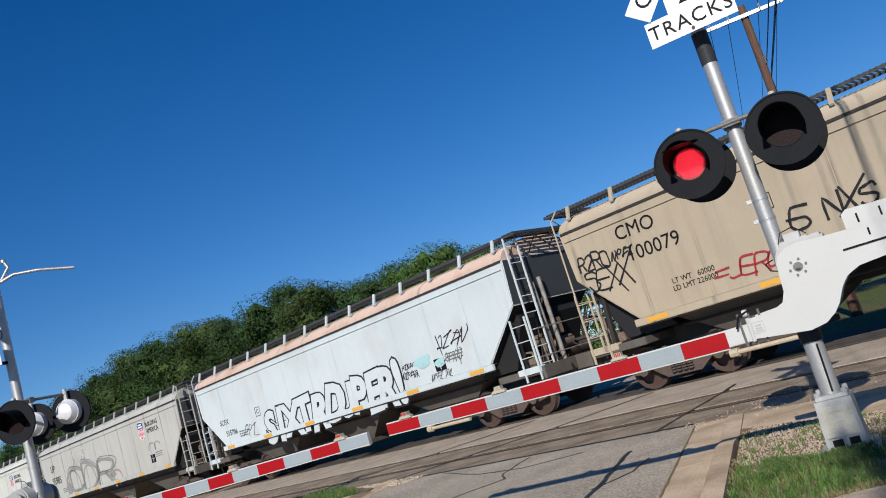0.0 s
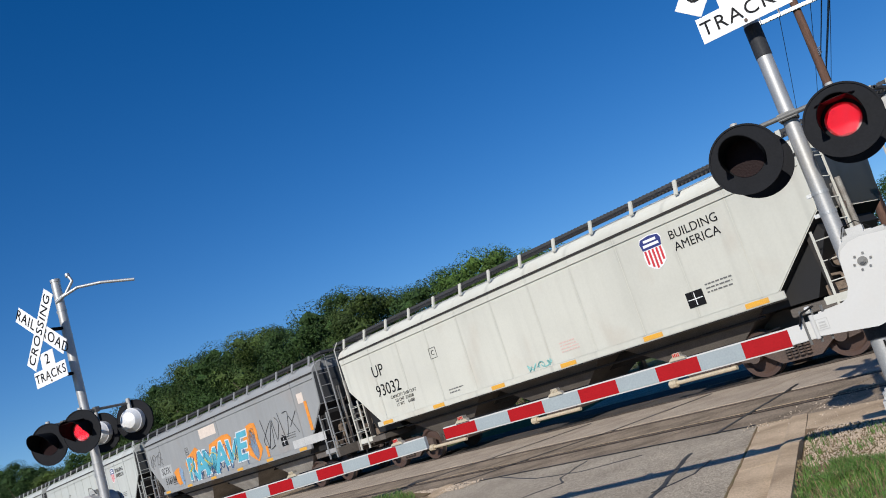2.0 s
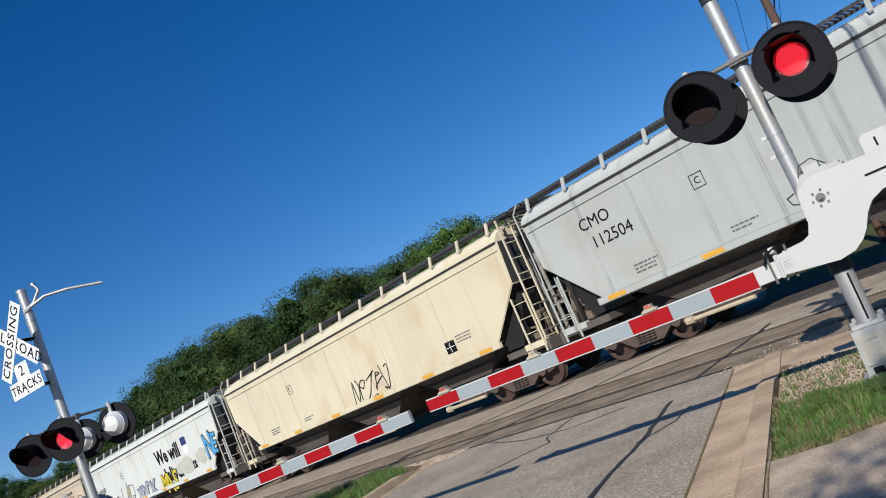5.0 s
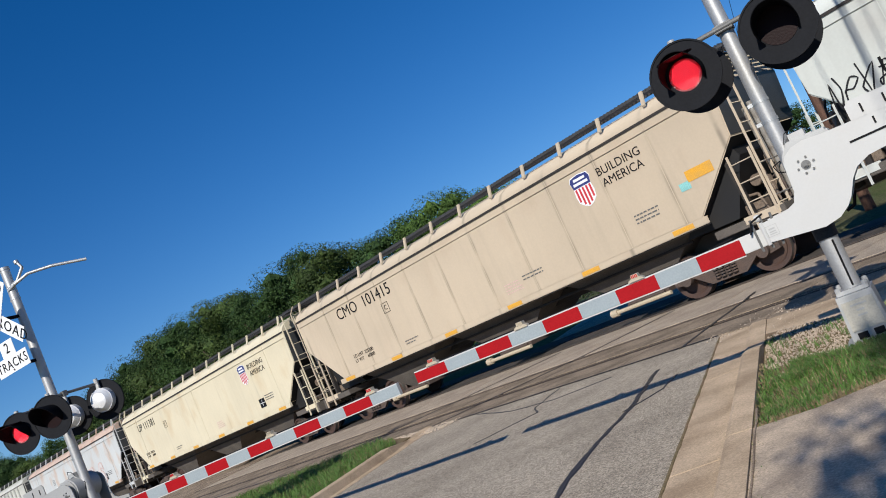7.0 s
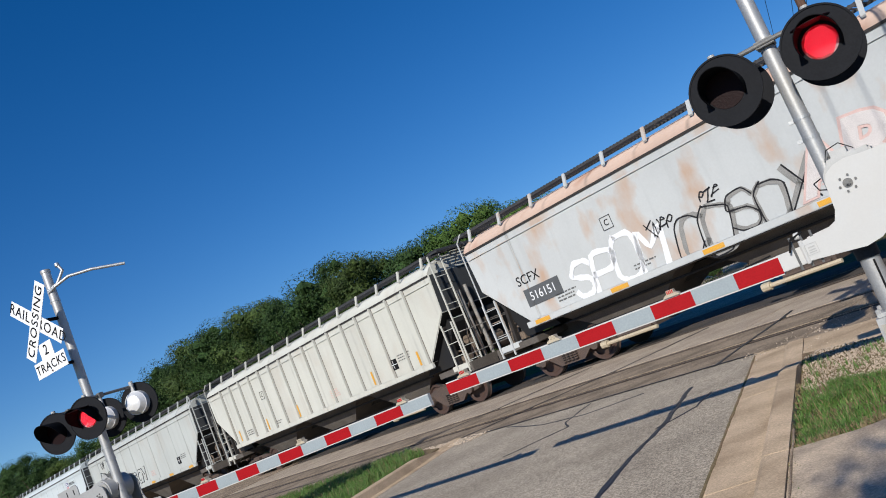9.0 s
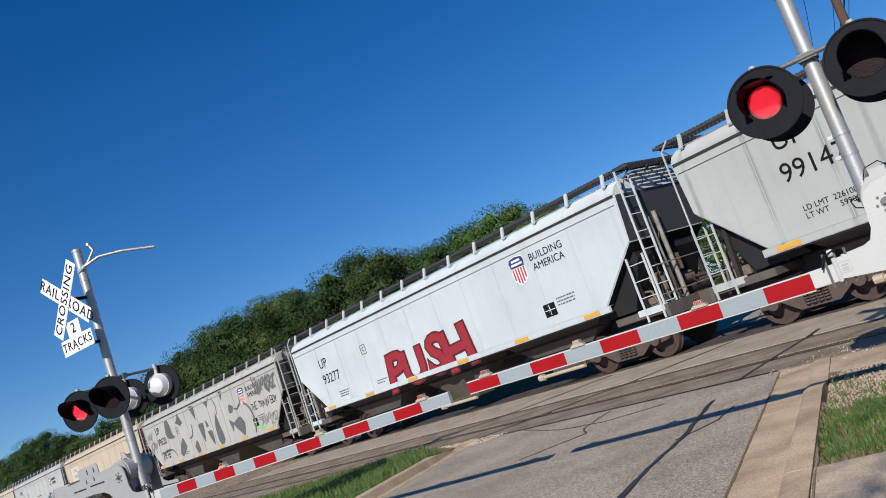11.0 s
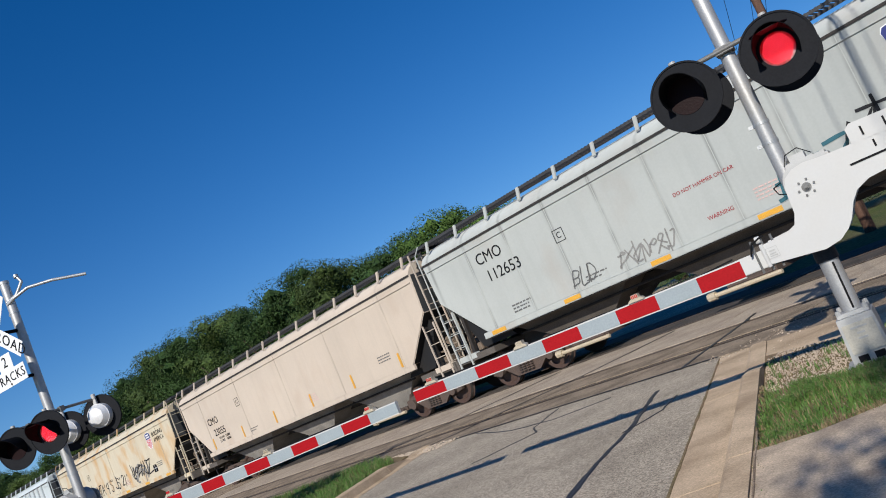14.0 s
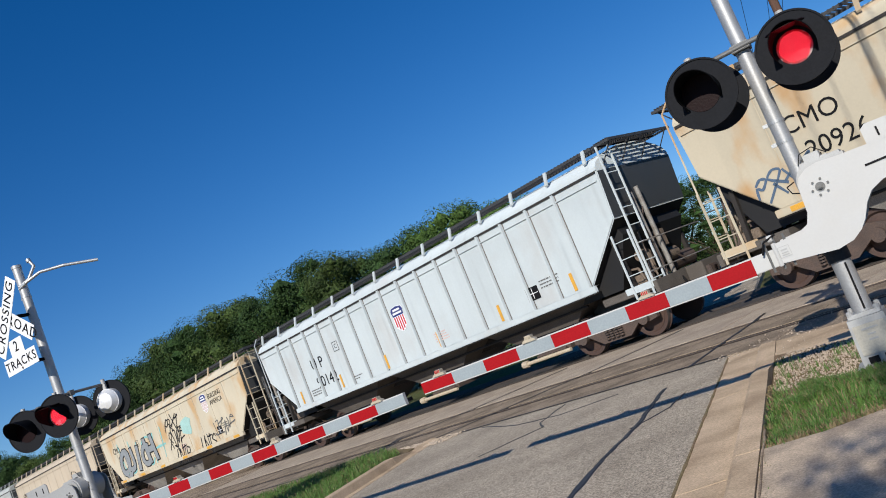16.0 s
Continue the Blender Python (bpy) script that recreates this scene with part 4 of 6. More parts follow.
def base_car():
    car = thing("hopper_car", "covered hopper car", "freight car", group="cars of the passing train")
    b = part("body", BODY, None, car)
    part("roof", ROOF, None, car)
    # dark strip standing in for the roof overhang's shadow
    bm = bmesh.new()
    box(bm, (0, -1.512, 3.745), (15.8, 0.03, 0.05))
    part("top_chord", bm, DARK, car, "dark strip painting the shadow under the eave")
    bm = bmesh.new()
    box(bm, (0, -1.515, 3.56), (15.7, 0.03, 0.022))
    part("eave_lip", bm, WHITE, car)
    bm = bmesh.new()
    box(bm, (0, -1.535, 1.44), (13.5, 0.09, 0.15))
    part("side_sill", bm, WHITE, car, bevel=0.01)
    bm = bmesh.new()
    box(bm, (0, -1.52, 1.352), (13.5, 0.05, 0.026))
    part("sill_lip", bm, DARK, car)
    for y in (-0.98, 0.98):
        part("running_board", BOARD, None, car, "dark steel grating walkway", at=pose(0, y, 4.27))
    bm = bmesh.new()
    prism(bm, [(-0.13, -0.25), (-0.1, -0.28), (0.0, 0.0), (0.0, 0.05), (-0.03, 0.05)], -0.04, 0.04, lambda p, q, r: (r, p, q))
    bracket = mesh(bm, LADDER, name="walkway_bracket")
    for i in range(14):
        part("walkway_bracket", bracket, None, car, at=pose(-7.65 + 15.3 * i / 13, -1.27, 4.27))
    for e in (-1, 1):
        bm = bmesh.new()
        box(bm, (e * 8.36, 0, 4.28), (0.03, 2.52, 0.06)), box(bm, (e * 7.9, 0, 4.28), (0.03, 2.52, 0.06))
        for y in (-1.25, -0.62, 0, 0.62, 1.25):
            box(bm, (e * 8.13, y, 4.27), (0.5, 0.02, 0.05))
        for y in (-1.15, -0.4, 0.4, 1.15):
            rod(bm, (e * 8.3, y, 4.25), (e * 7.94, y, 3.85), 0.014, 6)
        deck = part("end_walkway", bm, GRATING, car, "open steel grating over the car's end")
        for k in range(6):
            part("grating_slat", SLAT, None, deck, at=pose(e * (7.96 + 0.066 * k), 0, 4.315))
        for y, z1 in ((-0.72, 3.1), (-0.42, 3.2)) if e > 0 else ((-0.6, 2.3),):
            bm = bmesh.new()
            rod(bm, (e * 8.02, y, 1.1), (e * 7.98, y, z1), 0.055, 10)
            part("end_column", bm, WORN_SHADED, car)
        bm = bmesh.new()
        box(bm, (e * 7.75, -1.4, 1.1), (0.75, 0.16, 0.15))
        part("corner_sill", bm, WHITE, car, "painted side sill end", bevel=0.012)
        for z in (1.35, 2.0):
            bm = bmesh.new()
            pipe(bm, [(e * 8.1, -1.4, z), (e * 8.16, -0.4, z), (e * 8.16, 0.6, z), (e * 8.05, 1.3, z)], 0.014, 6)
            part("grab_iron", bm, WORN_SHADED, car)
        bm = bmesh.new()
        pipe(bm, [(e * 8.0, -1.0, 1.15), (e * 7.9, -0.95, 1.9), (e * 7.7, -0.6, 2.3), (e * 7.6, 0.2, 2.4)], 0.022, 6)
        part("brake_pipe", bm, DUSTY, car)
        bm = bmesh.new()
        pipe(bm, [(e * 7.8, -1.2, 1.15), (e * 7.7, -1.15, 1.5), (e * 7.3, -1.1, 1.55), (e * 6.9, -1.0, 1.3)], 0.028, 6)
        part("brake_pipe", bm, DUSTY, car)
        bm = bmesh.new()
        rod(bm, (e * 7.75, -0.15, 1.55), (e * 7.75, 0.35, 1.55), 0.15, 12), box(bm, (e * 7.85, -0.2, 1.95), (0.22, 0.3, 0.4)), rod(bm, (e * 7.62, -0.85, 1.75), (e * 7.62, -0.5, 1.75), 0.12, 12), box(bm, (e * 7.55, -1.05, 1.27), (0.4, 0.25, 0.2)), rod(bm, (e * 7.9, -0.9, 1.3), (e * 7.9, -0.9, 1.75), 0.07, 10)
        part("brake_valve", bm, DUSTY, car, "dusty brown brake valves and reservoirs", bevel=0.012)
        bm = bmesh.new()
        box(bm, (e * 7.45, 0, 1.06), (1.5, 2.94, 0.16)), box(bm, (e * 8.17, 0, 1.0), (0.1, 3.0, 0.3)), box(bm, (e * 7.05, 0, 0.98), (3.2, 0.6, 0.34))
        part("end_platform", bm, HOPPER, car, bevel=0.01)
        for y in (-1.3, -0.45, 0.45, 1.3):
            bm = bmesh.new()
            box(bm, (0, y, 0), (0.09, 0.1, 1.55), Matrix.Translation((e * 7.5, 0, 1.85)) @ Matrix.Rotation(-e * 0.06, 4, "Y"))
            part("end_post", bm, DARK, car)
        bm = bmesh.new()
        box(bm, (e * 8.45, 0, 0.88), (0.6, 0.2, 0.22)), box(bm, (e * 8.65, -0.05, 0.88), (0.2, 0.34, 0.28))
        part("coupler", bm, TRUCK, car, bevel=0.02)
        truck = part("truck", truck_mesh(), None, car, "rusty cast steel truck", at=pose(e * 6.35, 0, 0))
        for x in (-0.89, 0.89):
            for y in (-0.76, 0.76):
                part("wheel", WHEELS, None, truck, at=pose(x, y, 0.462, 0, 0, 0 if y < 0 else 180))
    # ladders
    part("end_ladder", LADDERS["end"], None, car, at=pose(8.11, -1.44, 0))
    part("side_ladder", LADDERS["side"], None, car, at=pose(7.61, -1.5, 0))
    part("side_ladder", LADDERS["side"], None, car, at=pose(-8.05, -1.5, 0))
    part("end_ladder", LADDERS["low"], None, car, at=pose(-8.09, -1.44, 0))
    bm = bmesh.new()
    pipe(bm, [(-8.06, -1.47, 2.3), (-8.06, -1.47, 4.1), (-7.9, -1.4, 4.3)], 0.018, 6)
    part("corner_rail", bm, LADDER, car)
    bm = bmesh.new()
    rod(bm, (-7.45, -0.9, 1.45), (-7.45, 0.2, 1.45), 0.2, 16), rod(bm, (-7.75, -0.6, 1.2), (-7.75, -0.6, 2.2), 0.03, 8), rod(bm, (-7.75, -0.6, 2.2), (-7.87, -0.6, 2.2), 0.26, 18), box(bm, (-7.25, -0.9, 1.3), (0.3, 0.3, 0.3))
    part("brake_gear", bm, TRUCK, car, "rusty brake gear on the end platform", bevel=0.01)
    bm = bmesh.new()
    pipe(bm, [(8.2, -0.5, 1.0), (8.4, -0.55, 0.6), (8.55, -0.5, 0.55)], 0.03, 8)
    part("brake_hose", bm, INK, car)
    bm = bmesh.new()
    pipe(bm, [(-8.2, -0.5, 1.0), (-8.4, -0.45, 0.6), (-8.55, -0.5, 0.55)], 0.03, 8)
    part("brake_hose", bm, INK, car)
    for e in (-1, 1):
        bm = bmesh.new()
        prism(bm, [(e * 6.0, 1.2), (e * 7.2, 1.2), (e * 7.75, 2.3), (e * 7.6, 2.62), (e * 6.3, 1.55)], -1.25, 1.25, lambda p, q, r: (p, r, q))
        # brace wears the slope sheets' black, which stands for shade
        part("slope_brace", bm, SLOPE, car, "brace under the slope sheet, shade painted in as black")
        bm = bmesh.new()
        rod(bm, (e * 7.6, 0.2, 1.35), (e * 7.6, 1.1, 1.35), 0.19, 14), pipe(bm, [(e * 7.9, -1.1, 1.15), (e * 7.85, -0.9, 1.6), (e * 7.8, -0.2, 1.75), (e * 7.9, 0.5, 1.3)], 0.025, 6), pipe(bm, [(e * 8.1, -0.8, 1.2), (e * 8.0, -0.75, 2.4), (e * 7.95, -0.3, 2.9)], 0.02, 6)
        part("air_tank", bm, TRUCK, car, "rusty air tank and piping")
    for c in (-4.3, 0, 4.3):
        bm = bmesh.new()
        prism(bm, [(c - 2.0, 1.5), (c + 2.0, 1.5), (c + 0.45, 0.48), (c - 0.45, 0.48)], -1.2, 1.2, lambda p, q, r: (p, r * (0.55 + 0.45 * (q - 0.48) / 1.02), q))
        h = part("hopper", bm, HOPPER, car, "grimy discharge hopper")
        bm = bmesh.new()
        box(bm, (c, 0, 0.42), (1.1, 1.7, 0.12)), rod(bm, (c - 0.5, -0.95, 0.42), (c + 0.5, -0.95, 0.42), 0.04, 8)
        part("discharge_gate", bm, TRUCK, h)
        bm = bmesh.new()
        rod(bm, (c - 0.75, -1.12, 0.36), (c + 0.75, -1.12, 0.36), 0.045, 8), rod(bm, (c - 0.9, -1.12, 0.36), (c - 0.72, -1.12, 0.36), 0.085, 8)
        part("gate_shaft", bm, PALE_TAN, h, "pale opening shaft of the gate")
    bm = bmesh.new()
    box(bm, (0, 0, 1.15), (14.0, 0.5, 0.3)), rod(bm, (-6, -1.1, 1.15), (6, -1.1, 1.15), 0.03, 6)
    part("centre_sill", bm, DARK, car)
    return car


TRUCKS = []


def truck_mesh():
    if not TRUCKS:
        bm = bmesh.new()
        frame_line = [(-1.22, 0.4), (-1.22, 0.6), (-0.98, 0.67), (-0.5, 0.78), (0.5, 0.78), (0.98, 0.67), (1.22, 0.6), (1.22, 0.4), (1.0, 0.36), (0.74, 0.44), (0.4, 0.2), (-0.4, 0.2), (-0.74, 0.44), (-1.0, 0.36)]
        for y in (-1.02, 0.94):
            prism(bm, frame_line, y, y + 0.1, lambda p, q, r: (p, r, q))
        box(bm, (0, 0, 0.62), (0.4, 2.3, 0.22))
        for x in (-0.89, 0.89):
            rod(bm, (x, -1.1, 0.462), (x, 1.1, 0.462), 0.08, 12), rod(bm, (x, -1.12, 0.462), (x, -1.0, 0.462), 0.13, 14)
        for x in (-0.2, -0.07, 0.07, 0.2):
            for k in range(6):
                rod(bm, (x, -1.05, 0.28 + 0.055 * k), (x, -1.05, 0.31 + 0.055 * k), 0.06, 8)
        TRUCKS.append(mesh(bm, TRUCK, 0, name="truck"))
    return TRUCKS[0]


LADDERS = {"end": ladder_mesh(1.0, 4.22, 0.46, 8, "y"), "side": ladder_mesh(0.85, 2.35, 0.46, 4, "x"), "low": ladder_mesh(0.9, 2.4, 0.46, 4, "y")}
bm = bmesh.new()
box(bm, (0, -1.504, 2.6), (0.016, 0.008, 2.16))
SEAM = mesh(bm, mat("dusty weld seam", (0.34, 0.315, 0.28), 0.8, var=0.3, scale=2), name="seam")
bm = bmesh.new()
prism(bm, [(-0.028, -1.49), (-0.024, -1.575), (0.024, -1.575), (0.028, -1.49)], 1.5, 3.74, lambda p, q, r: (p, q, r))
RIB = mesh(bm, WHITE, name="rib")
# thin dark strip beside each rib: its shadow line painted in, with rust
bm = bmesh.new()
box(bm, (0, 0, 0), (0.026, 0.006, 2.2))
RIB_SHADOW = mesh(bm, mat("rib shadow and rust", (0.16, 0.14, 0.125), 0.85, var=0.4, scale=1.5), name="rib_weld")
bm = bmesh.new()
box(bm, (0, 0, 0), (0.5, 0.004, 0.1))
REFLECTOR = mesh(bm, ORANGE, name="reflector")
bm = bmesh.new()
box(bm, (0, 0, 0), (0.09, 0.004, 0.42))
REFLECTOR_UP = mesh(bm, ORANGE, name="reflector")

TAN, CREAM, PALEGREY, ICE, BONE = (0.50, 0.42, 0.32), (0.56, 0.50, 0.38), (0.45, 0.47, 0.45), (0.525, 0.575, 0.588), (0.54, 0.54, 0.49)
PAINTS = {
    "tan": paint("tan car paint", (0.45, 0.378, 0.279), streak=0.3),
    "warm_tan": paint("warm tan car paint", (0.535, 0.45, 0.34)),
    "pink_tan": paint("pinkish tan car paint", (0.54, 0.465, 0.385), pitch=3.15, seam=0.25),
    "cream": paint("cream car paint", CREAM, rust=(0.5, 0.3, 0.12), rusty=0.8, wide=0.5, pitch=6.3, seam=0.2),
    "cream_clean": paint("plain cream car paint", (0.62, 0.562, 0.42), rust=(0.48, 0.34, 0.17), rusty=0.4, pitch=2.8, seam=0.2),
    "ice": paint("bluish white car paint", ICE, streak=0.12, seam=0.15),
    "ice_rusty": paint("rust stained white car paint", (0.522, 0.54, 0.54), rust=(0.47, 0.3, 0.19), rusty=0.8, wide=0.52, pitch=12.6),
    "grey": paint("mid grey car paint", (0.279, 0.288, 0.293), pitch=6.3, seam=0.25),
    "pale": paint("pale grey car paint", PALEGREY, streak=0.2),
    "dusty": paint("dusty grey car paint", (0.43, 0.424, 0.39), streak=0.28),
    "bone": paint("off-white car paint", BONE, seam=0.25),
    "white": paint("white car paint", (0.594, 0.612, 0.576), pitch=3.15, seam=0.25),
}
ROOFS = {"pink": paint("rusty pink roof", (0.56, 0.42, 0.34), rust=(0.35, 0.16, 0.09), rusty=0.6)}

BASE = base_car()
CARS = []


def recolour(ob, m, slot=0):
    ob.material_slots[slot].link = "OBJECT"
    ob.material_slots[slot].material = m


def letter(car, text, x, z, size, m=INK, shear=0.0, bold=0.0, layer=0, stretch=1.0, tilt=0, name="lettering", label="", space=1.0):
    body = next(o for o in car.children if o.name.split(".")[0] == "body")
    return part(name, text_mesh(text, size, m, shear, bold, space, 0.002, stretch), None, body, label, at=pose(x, -1.508 - 0.004 * layer, z, 90, 0, 0) @ pose(0, 0, 0, 0, 0, tilt))


def flat(car, name, outline, x, z, m, layer=0, label=""):
    body = next(o for o in car.children if o.name.split(".")[0] == "body")
    bm = bmesh.new()
    prism(bm, outline, -0.002, 0.002, lambda p, q, r: (p, r, q))
    return part(name, bm, m, body, label, at=pose(x, -1.506 - 0.004 * layer, z))


def shield(car, x, z, s=1.0, faded=False):
    out = [(-0.3, 0.42), (0, 0.46), (0.3, 0.42), (0.36, 0.3), (0.3, 0.12), (0.33, -0.1), (0.3, -0.3), (0.15, -0.42), (0, -0.48), (-0.15, -0.42), (-0.3, -0.3), (-0.33, -0.1), (-0.3, 0.12), (-0.36, 0.3)]
    flat(car, "shield", [(p * s, q * s) for p, q in out], x, z, SHEET, 0, "red, white and blue shield emblem")
    flat(car, "shield_top", [(p * s, q * s) for p, q in ((-0.3, 0.1), (0.3, 0.1), (0.34, 0.3), (0.28, 0.4), (0, 0.44), (-0.28, 0.4), (-0.34, 0.3))], x, z, BLUE, 1)
    for dz, w in ((0.32, 0.2), (0.2, 0.25)):
        flat(car, "shield_band", [(-w * s, (dz - 0.035) * s), (w * s, (dz - 0.035) * s), (w * s, (dz + 0.035) * s), (-w * s, (dz + 0.035) * s)], x, z, SHEET, 2)
    for i in range(5):
        px = (-0.24 + 0.12 * i) * s
        low = (-0.28, -0.38, -0.44, -0.38, -0.28)[i] * s
        flat(car, "shield_stripe", [(px - 0.032 * s, low), (px + 0.032 * s, low), (px + 0.032 * s, 0.08 * s), (px - 0.032 * s, 0.08 * s)], x, z, SPRAY_PINK if faded else BADGE, 1)


def bars(car, x, z, rows, w, h=0.05, gap=0.11, m=SPRAY_GREY):
    """Small stencilled lines that cannot be read."""
    rng = random.Random(int(x * 100 + z * 10))
    body = next(o for o in car.children if o.name.split(".")[0] == "body")
    for i in range(rows):
        bm, x0, end = bmesh.new(), -w / 2, -w / 2 + w * rng.uniform(0.7, 1)
        while x0 < end:
            word = min(rng.uniform(1.2, 4) * h, end - x0 + 0.01)
            prism(bm, [(x0, -h / 2), (x0 + word, -h / 2), (x0 + word, h / 2), (x0, h / 2)], -0.002, 0.002, lambda p, q, r: (p, r, q))
            x0 += word + h * rng.uniform(0.5, 1.1)
        tagged(part("stencil_line", bm, m, body, at=pose(x, -1.506, z - i * gap)), kind="stuff")


def tag_strokes(car, x, z, w, h, n, m, seed, width=0.03, layer=1, label="scrawled graffiti tag"):
    """A loose scrawl of sprayed loops, one mesh."""
    rng = random.Random(seed)
    body = next(o for o in car.children if o.name.split(".")[0] == "body")
    bm = bmesh.new()
    for i in range(n):
        cx = -w / 2 + w * (i + 0.5) / n
        pts = []
        a0, turns, rx, rz = rng.uniform(0, 6), rng.choice((-1, 1)) * rng.uniform(2.5, 5.5), w / n * rng.uniform(0.4, 0.9), h * rng.uniform(0.3, 0.55)
        if rng.random() < 0.45:
            for k in range(13):
                a = a0 + turns * k / 12
                pts.append(Vector((cx + rx * math.cos(a) + w / n * 0.5 * (k / 12 - 0.5), 0, rz * math.sin(a))))
        else:
            up = rng.choice((-1, 1))
            for k in range(rng.randrange(3, 6)):
                pts.append(Vector((cx + w / n * rng.uniform(-0.6, 0.75), 0, up * (1 if k % 2 else -1) * h * rng.uniform(0.15, 0.55))))
        for a, b in zip(pts, pts[1:]):
            d = b - a
            if d.length < 1e-4:
                continue
            s = Vector((-d.z, 0, d.x)).normalized() * width / 2
            e = d.normalized() * width * 0.3
            vs = [bm.verts.new(q) for q in (a - s - e, b - s + e, b + s + e, a + s - e)]
            bm.faces.new(vs)
    me = mesh(bm, m, name="graffiti")
    return part("graffiti", me, None, body, label, at=pose(x, -1.507 - 0.003 * layer, z))


STROKES = {
    "A": "002640 1333", "B": "000636453303 33423000", "C": "4536160501103041", "D": "00062644422000", "E": "46060040 0333", "F": "460600 0333", "G": "45361605011030414323", "H": "0006 4046 0343",
    "I": "2026", "J": "4641301001", "K": "0006 460340", "L": "060040", "M": "0006234640", "N": "00064046", "O": "160501103041453616", "P": "00063645443303", "R": "00063645443303 2340",
    "S": "4536160504334241301001", "T": "0646 2620", "U": "060110304146", "V": "062046", "W": "0610243046", "X": "0046 0640", "Y": "062346 2320", "Z": "06460040", "2": "05163645440040",
    "6": "46160301103041423303", "8": "233445361605042342413010010223", "9": "43230415364540", "1": "042620", "=": "0242 0444", "'": "1516",
    # marks that are no letters: hooks, loops and zigzags
    "a": "0016204436", "b": "042645230401", "c": "054636110040", "d": "0640 0346", "e": "062002462040", "f": "154526010243", "g": "0035160442 1240", "h": "0620 2646300110",
}


def scrawl(car, text, x, z, size, m, width=0.035, seed=1, lean=0.15, wild=0.5, squeeze=0.62, layer=1, tilt=0.0, label="hand-sprayed graffiti tag"):
    """A sprayed tag, written letter by letter in loose strokes; one mesh."""
    r = random.Random(seed)
    body = next(o for o in car.children if o.name.split(".")[0] == "body")
    bm, pitch = bmesh.new(), size * squeeze * 1.12
    for i, ch in enumerate(text):
        cx, grow, drop_z, bend = (i - (len(text) - 1) / 2) * pitch, r.uniform(0.85, 1.2), r.uniform(-0.1, 0.1) * size, r.uniform(-0.2, 0.25)
        for line in STROKES.get(ch, "").split():
            p = []
            for k in range(0, len(line), 2):
                u, v = int(line[k]) / 4 - 0.5 + r.uniform(-0.07, 0.07) * wild, int(line[k + 1]) / 6 - 0.5 + r.uniform(-0.07, 0.07) * wild
                v *= size * grow
                p.append(Vector((cx + u * size * squeeze * grow + (lean + bend * wild) * v, 0, v + drop_z + tilt * cx)))
            p[0] += (p[0] - p[1]) * r.uniform(0, 0.25) * wild
            p[-1] += (p[-1] - p[-2]) * r.uniform(0, 0.35) * wild
            fine = []
            for k in range(len(p) - 1):
                q0, q1, q2, q3 = p[max(k - 1, 0)], p[k], p[k + 1], p[min(k + 2, len(p) - 1)]
                for j in range(4):
                    u = j / 4
                    fine.append(q1.lerp(q2, u) * 0.35 + 0.65 * 0.5 * (2 * q1 + (q2 - q0) * u + (2 * q0 - 5 * q1 + 4 * q2 - q3) * u * u + (3 * q1 - q0 - 3 * q2 + q3) * u ** 3))
            fine.append(p[-1])
            rows = []
            for k, q in enumerate(fine):
                t = fine[min(k + 1, len(fine) - 1)] - fine[max(k - 1, 0)]
                side = Vector((-t.z, 0, t.x)).normalized() * width / 2 * r.uniform(0.8, 1.2)
                rows.append((bm.verts.new(q - side), bm.verts.new(q + side)))
            for a, b in zip(rows, rows[1:]):
                bm.faces.new((a[0], b[0], b[1], a[1]))
    return part("graffiti", mesh(bm, m, name="graffiti"), None, body, label, at=pose(x, -1.507 - 0.003 * layer, z))


def wedge(car, corners, m, layer=1, soft=0.35):
    """A filled patch of spray paint with gently bowed edges between its corners."""
    out = []
    for (x0, z0), (x1, z1) in zip(corners, corners[1:] + corners[:1]):
        bow = soft * 0.18 * math.hypot(x1 - x0, z1 - z0)
        d = Vector((x1 - x0, z1 - z0)).normalized()
        for k in range(5):
            u = k / 5
            out.append((x0 + (x1 - x0) * u - d.y * bow * math.sin(math.pi * u), z0 + (z1 - z0) * u + d.x * bow * math.sin(math.pi * u)))
    return flat(car, "graffiti_patch", out, 0, 0, m, layer, "faded grey patch of old graffiti")


def piece(car, text, x, z, size, fill, line, stretch=1.0, tilt=0, bold=0.016, space=0.9):
    """A painted graffiti piece: filled letters with a dark outline."""
    rng = random.Random(text)
    pitch, z = size * 0.62 * stretch * space, z - 0.32
    for i, ch in enumerate(text):
        cx, s = x + (i - (len(text) - 1) / 2) * pitch, size * rng.uniform(0.92, 1.18)
        cz, turn, lean = z + size * rng.uniform(-0.05, 0.05) + math.sin(radians(tilt)) * (cx - x), tilt + rng.uniform(-9, 9), rng.uniform(-0.1, 0.35)
        letter(car, ch, cx, cz, s, line, lean, (bold + 0.034) * s, 1 + i % 2, stretch, turn, "graffiti_letter", "painted graffiti letter with outline")
        letter(car, ch, cx, cz, s, fill, lean, bold * s, 3 + i % 2, stretch, turn, "graffiti_letter")


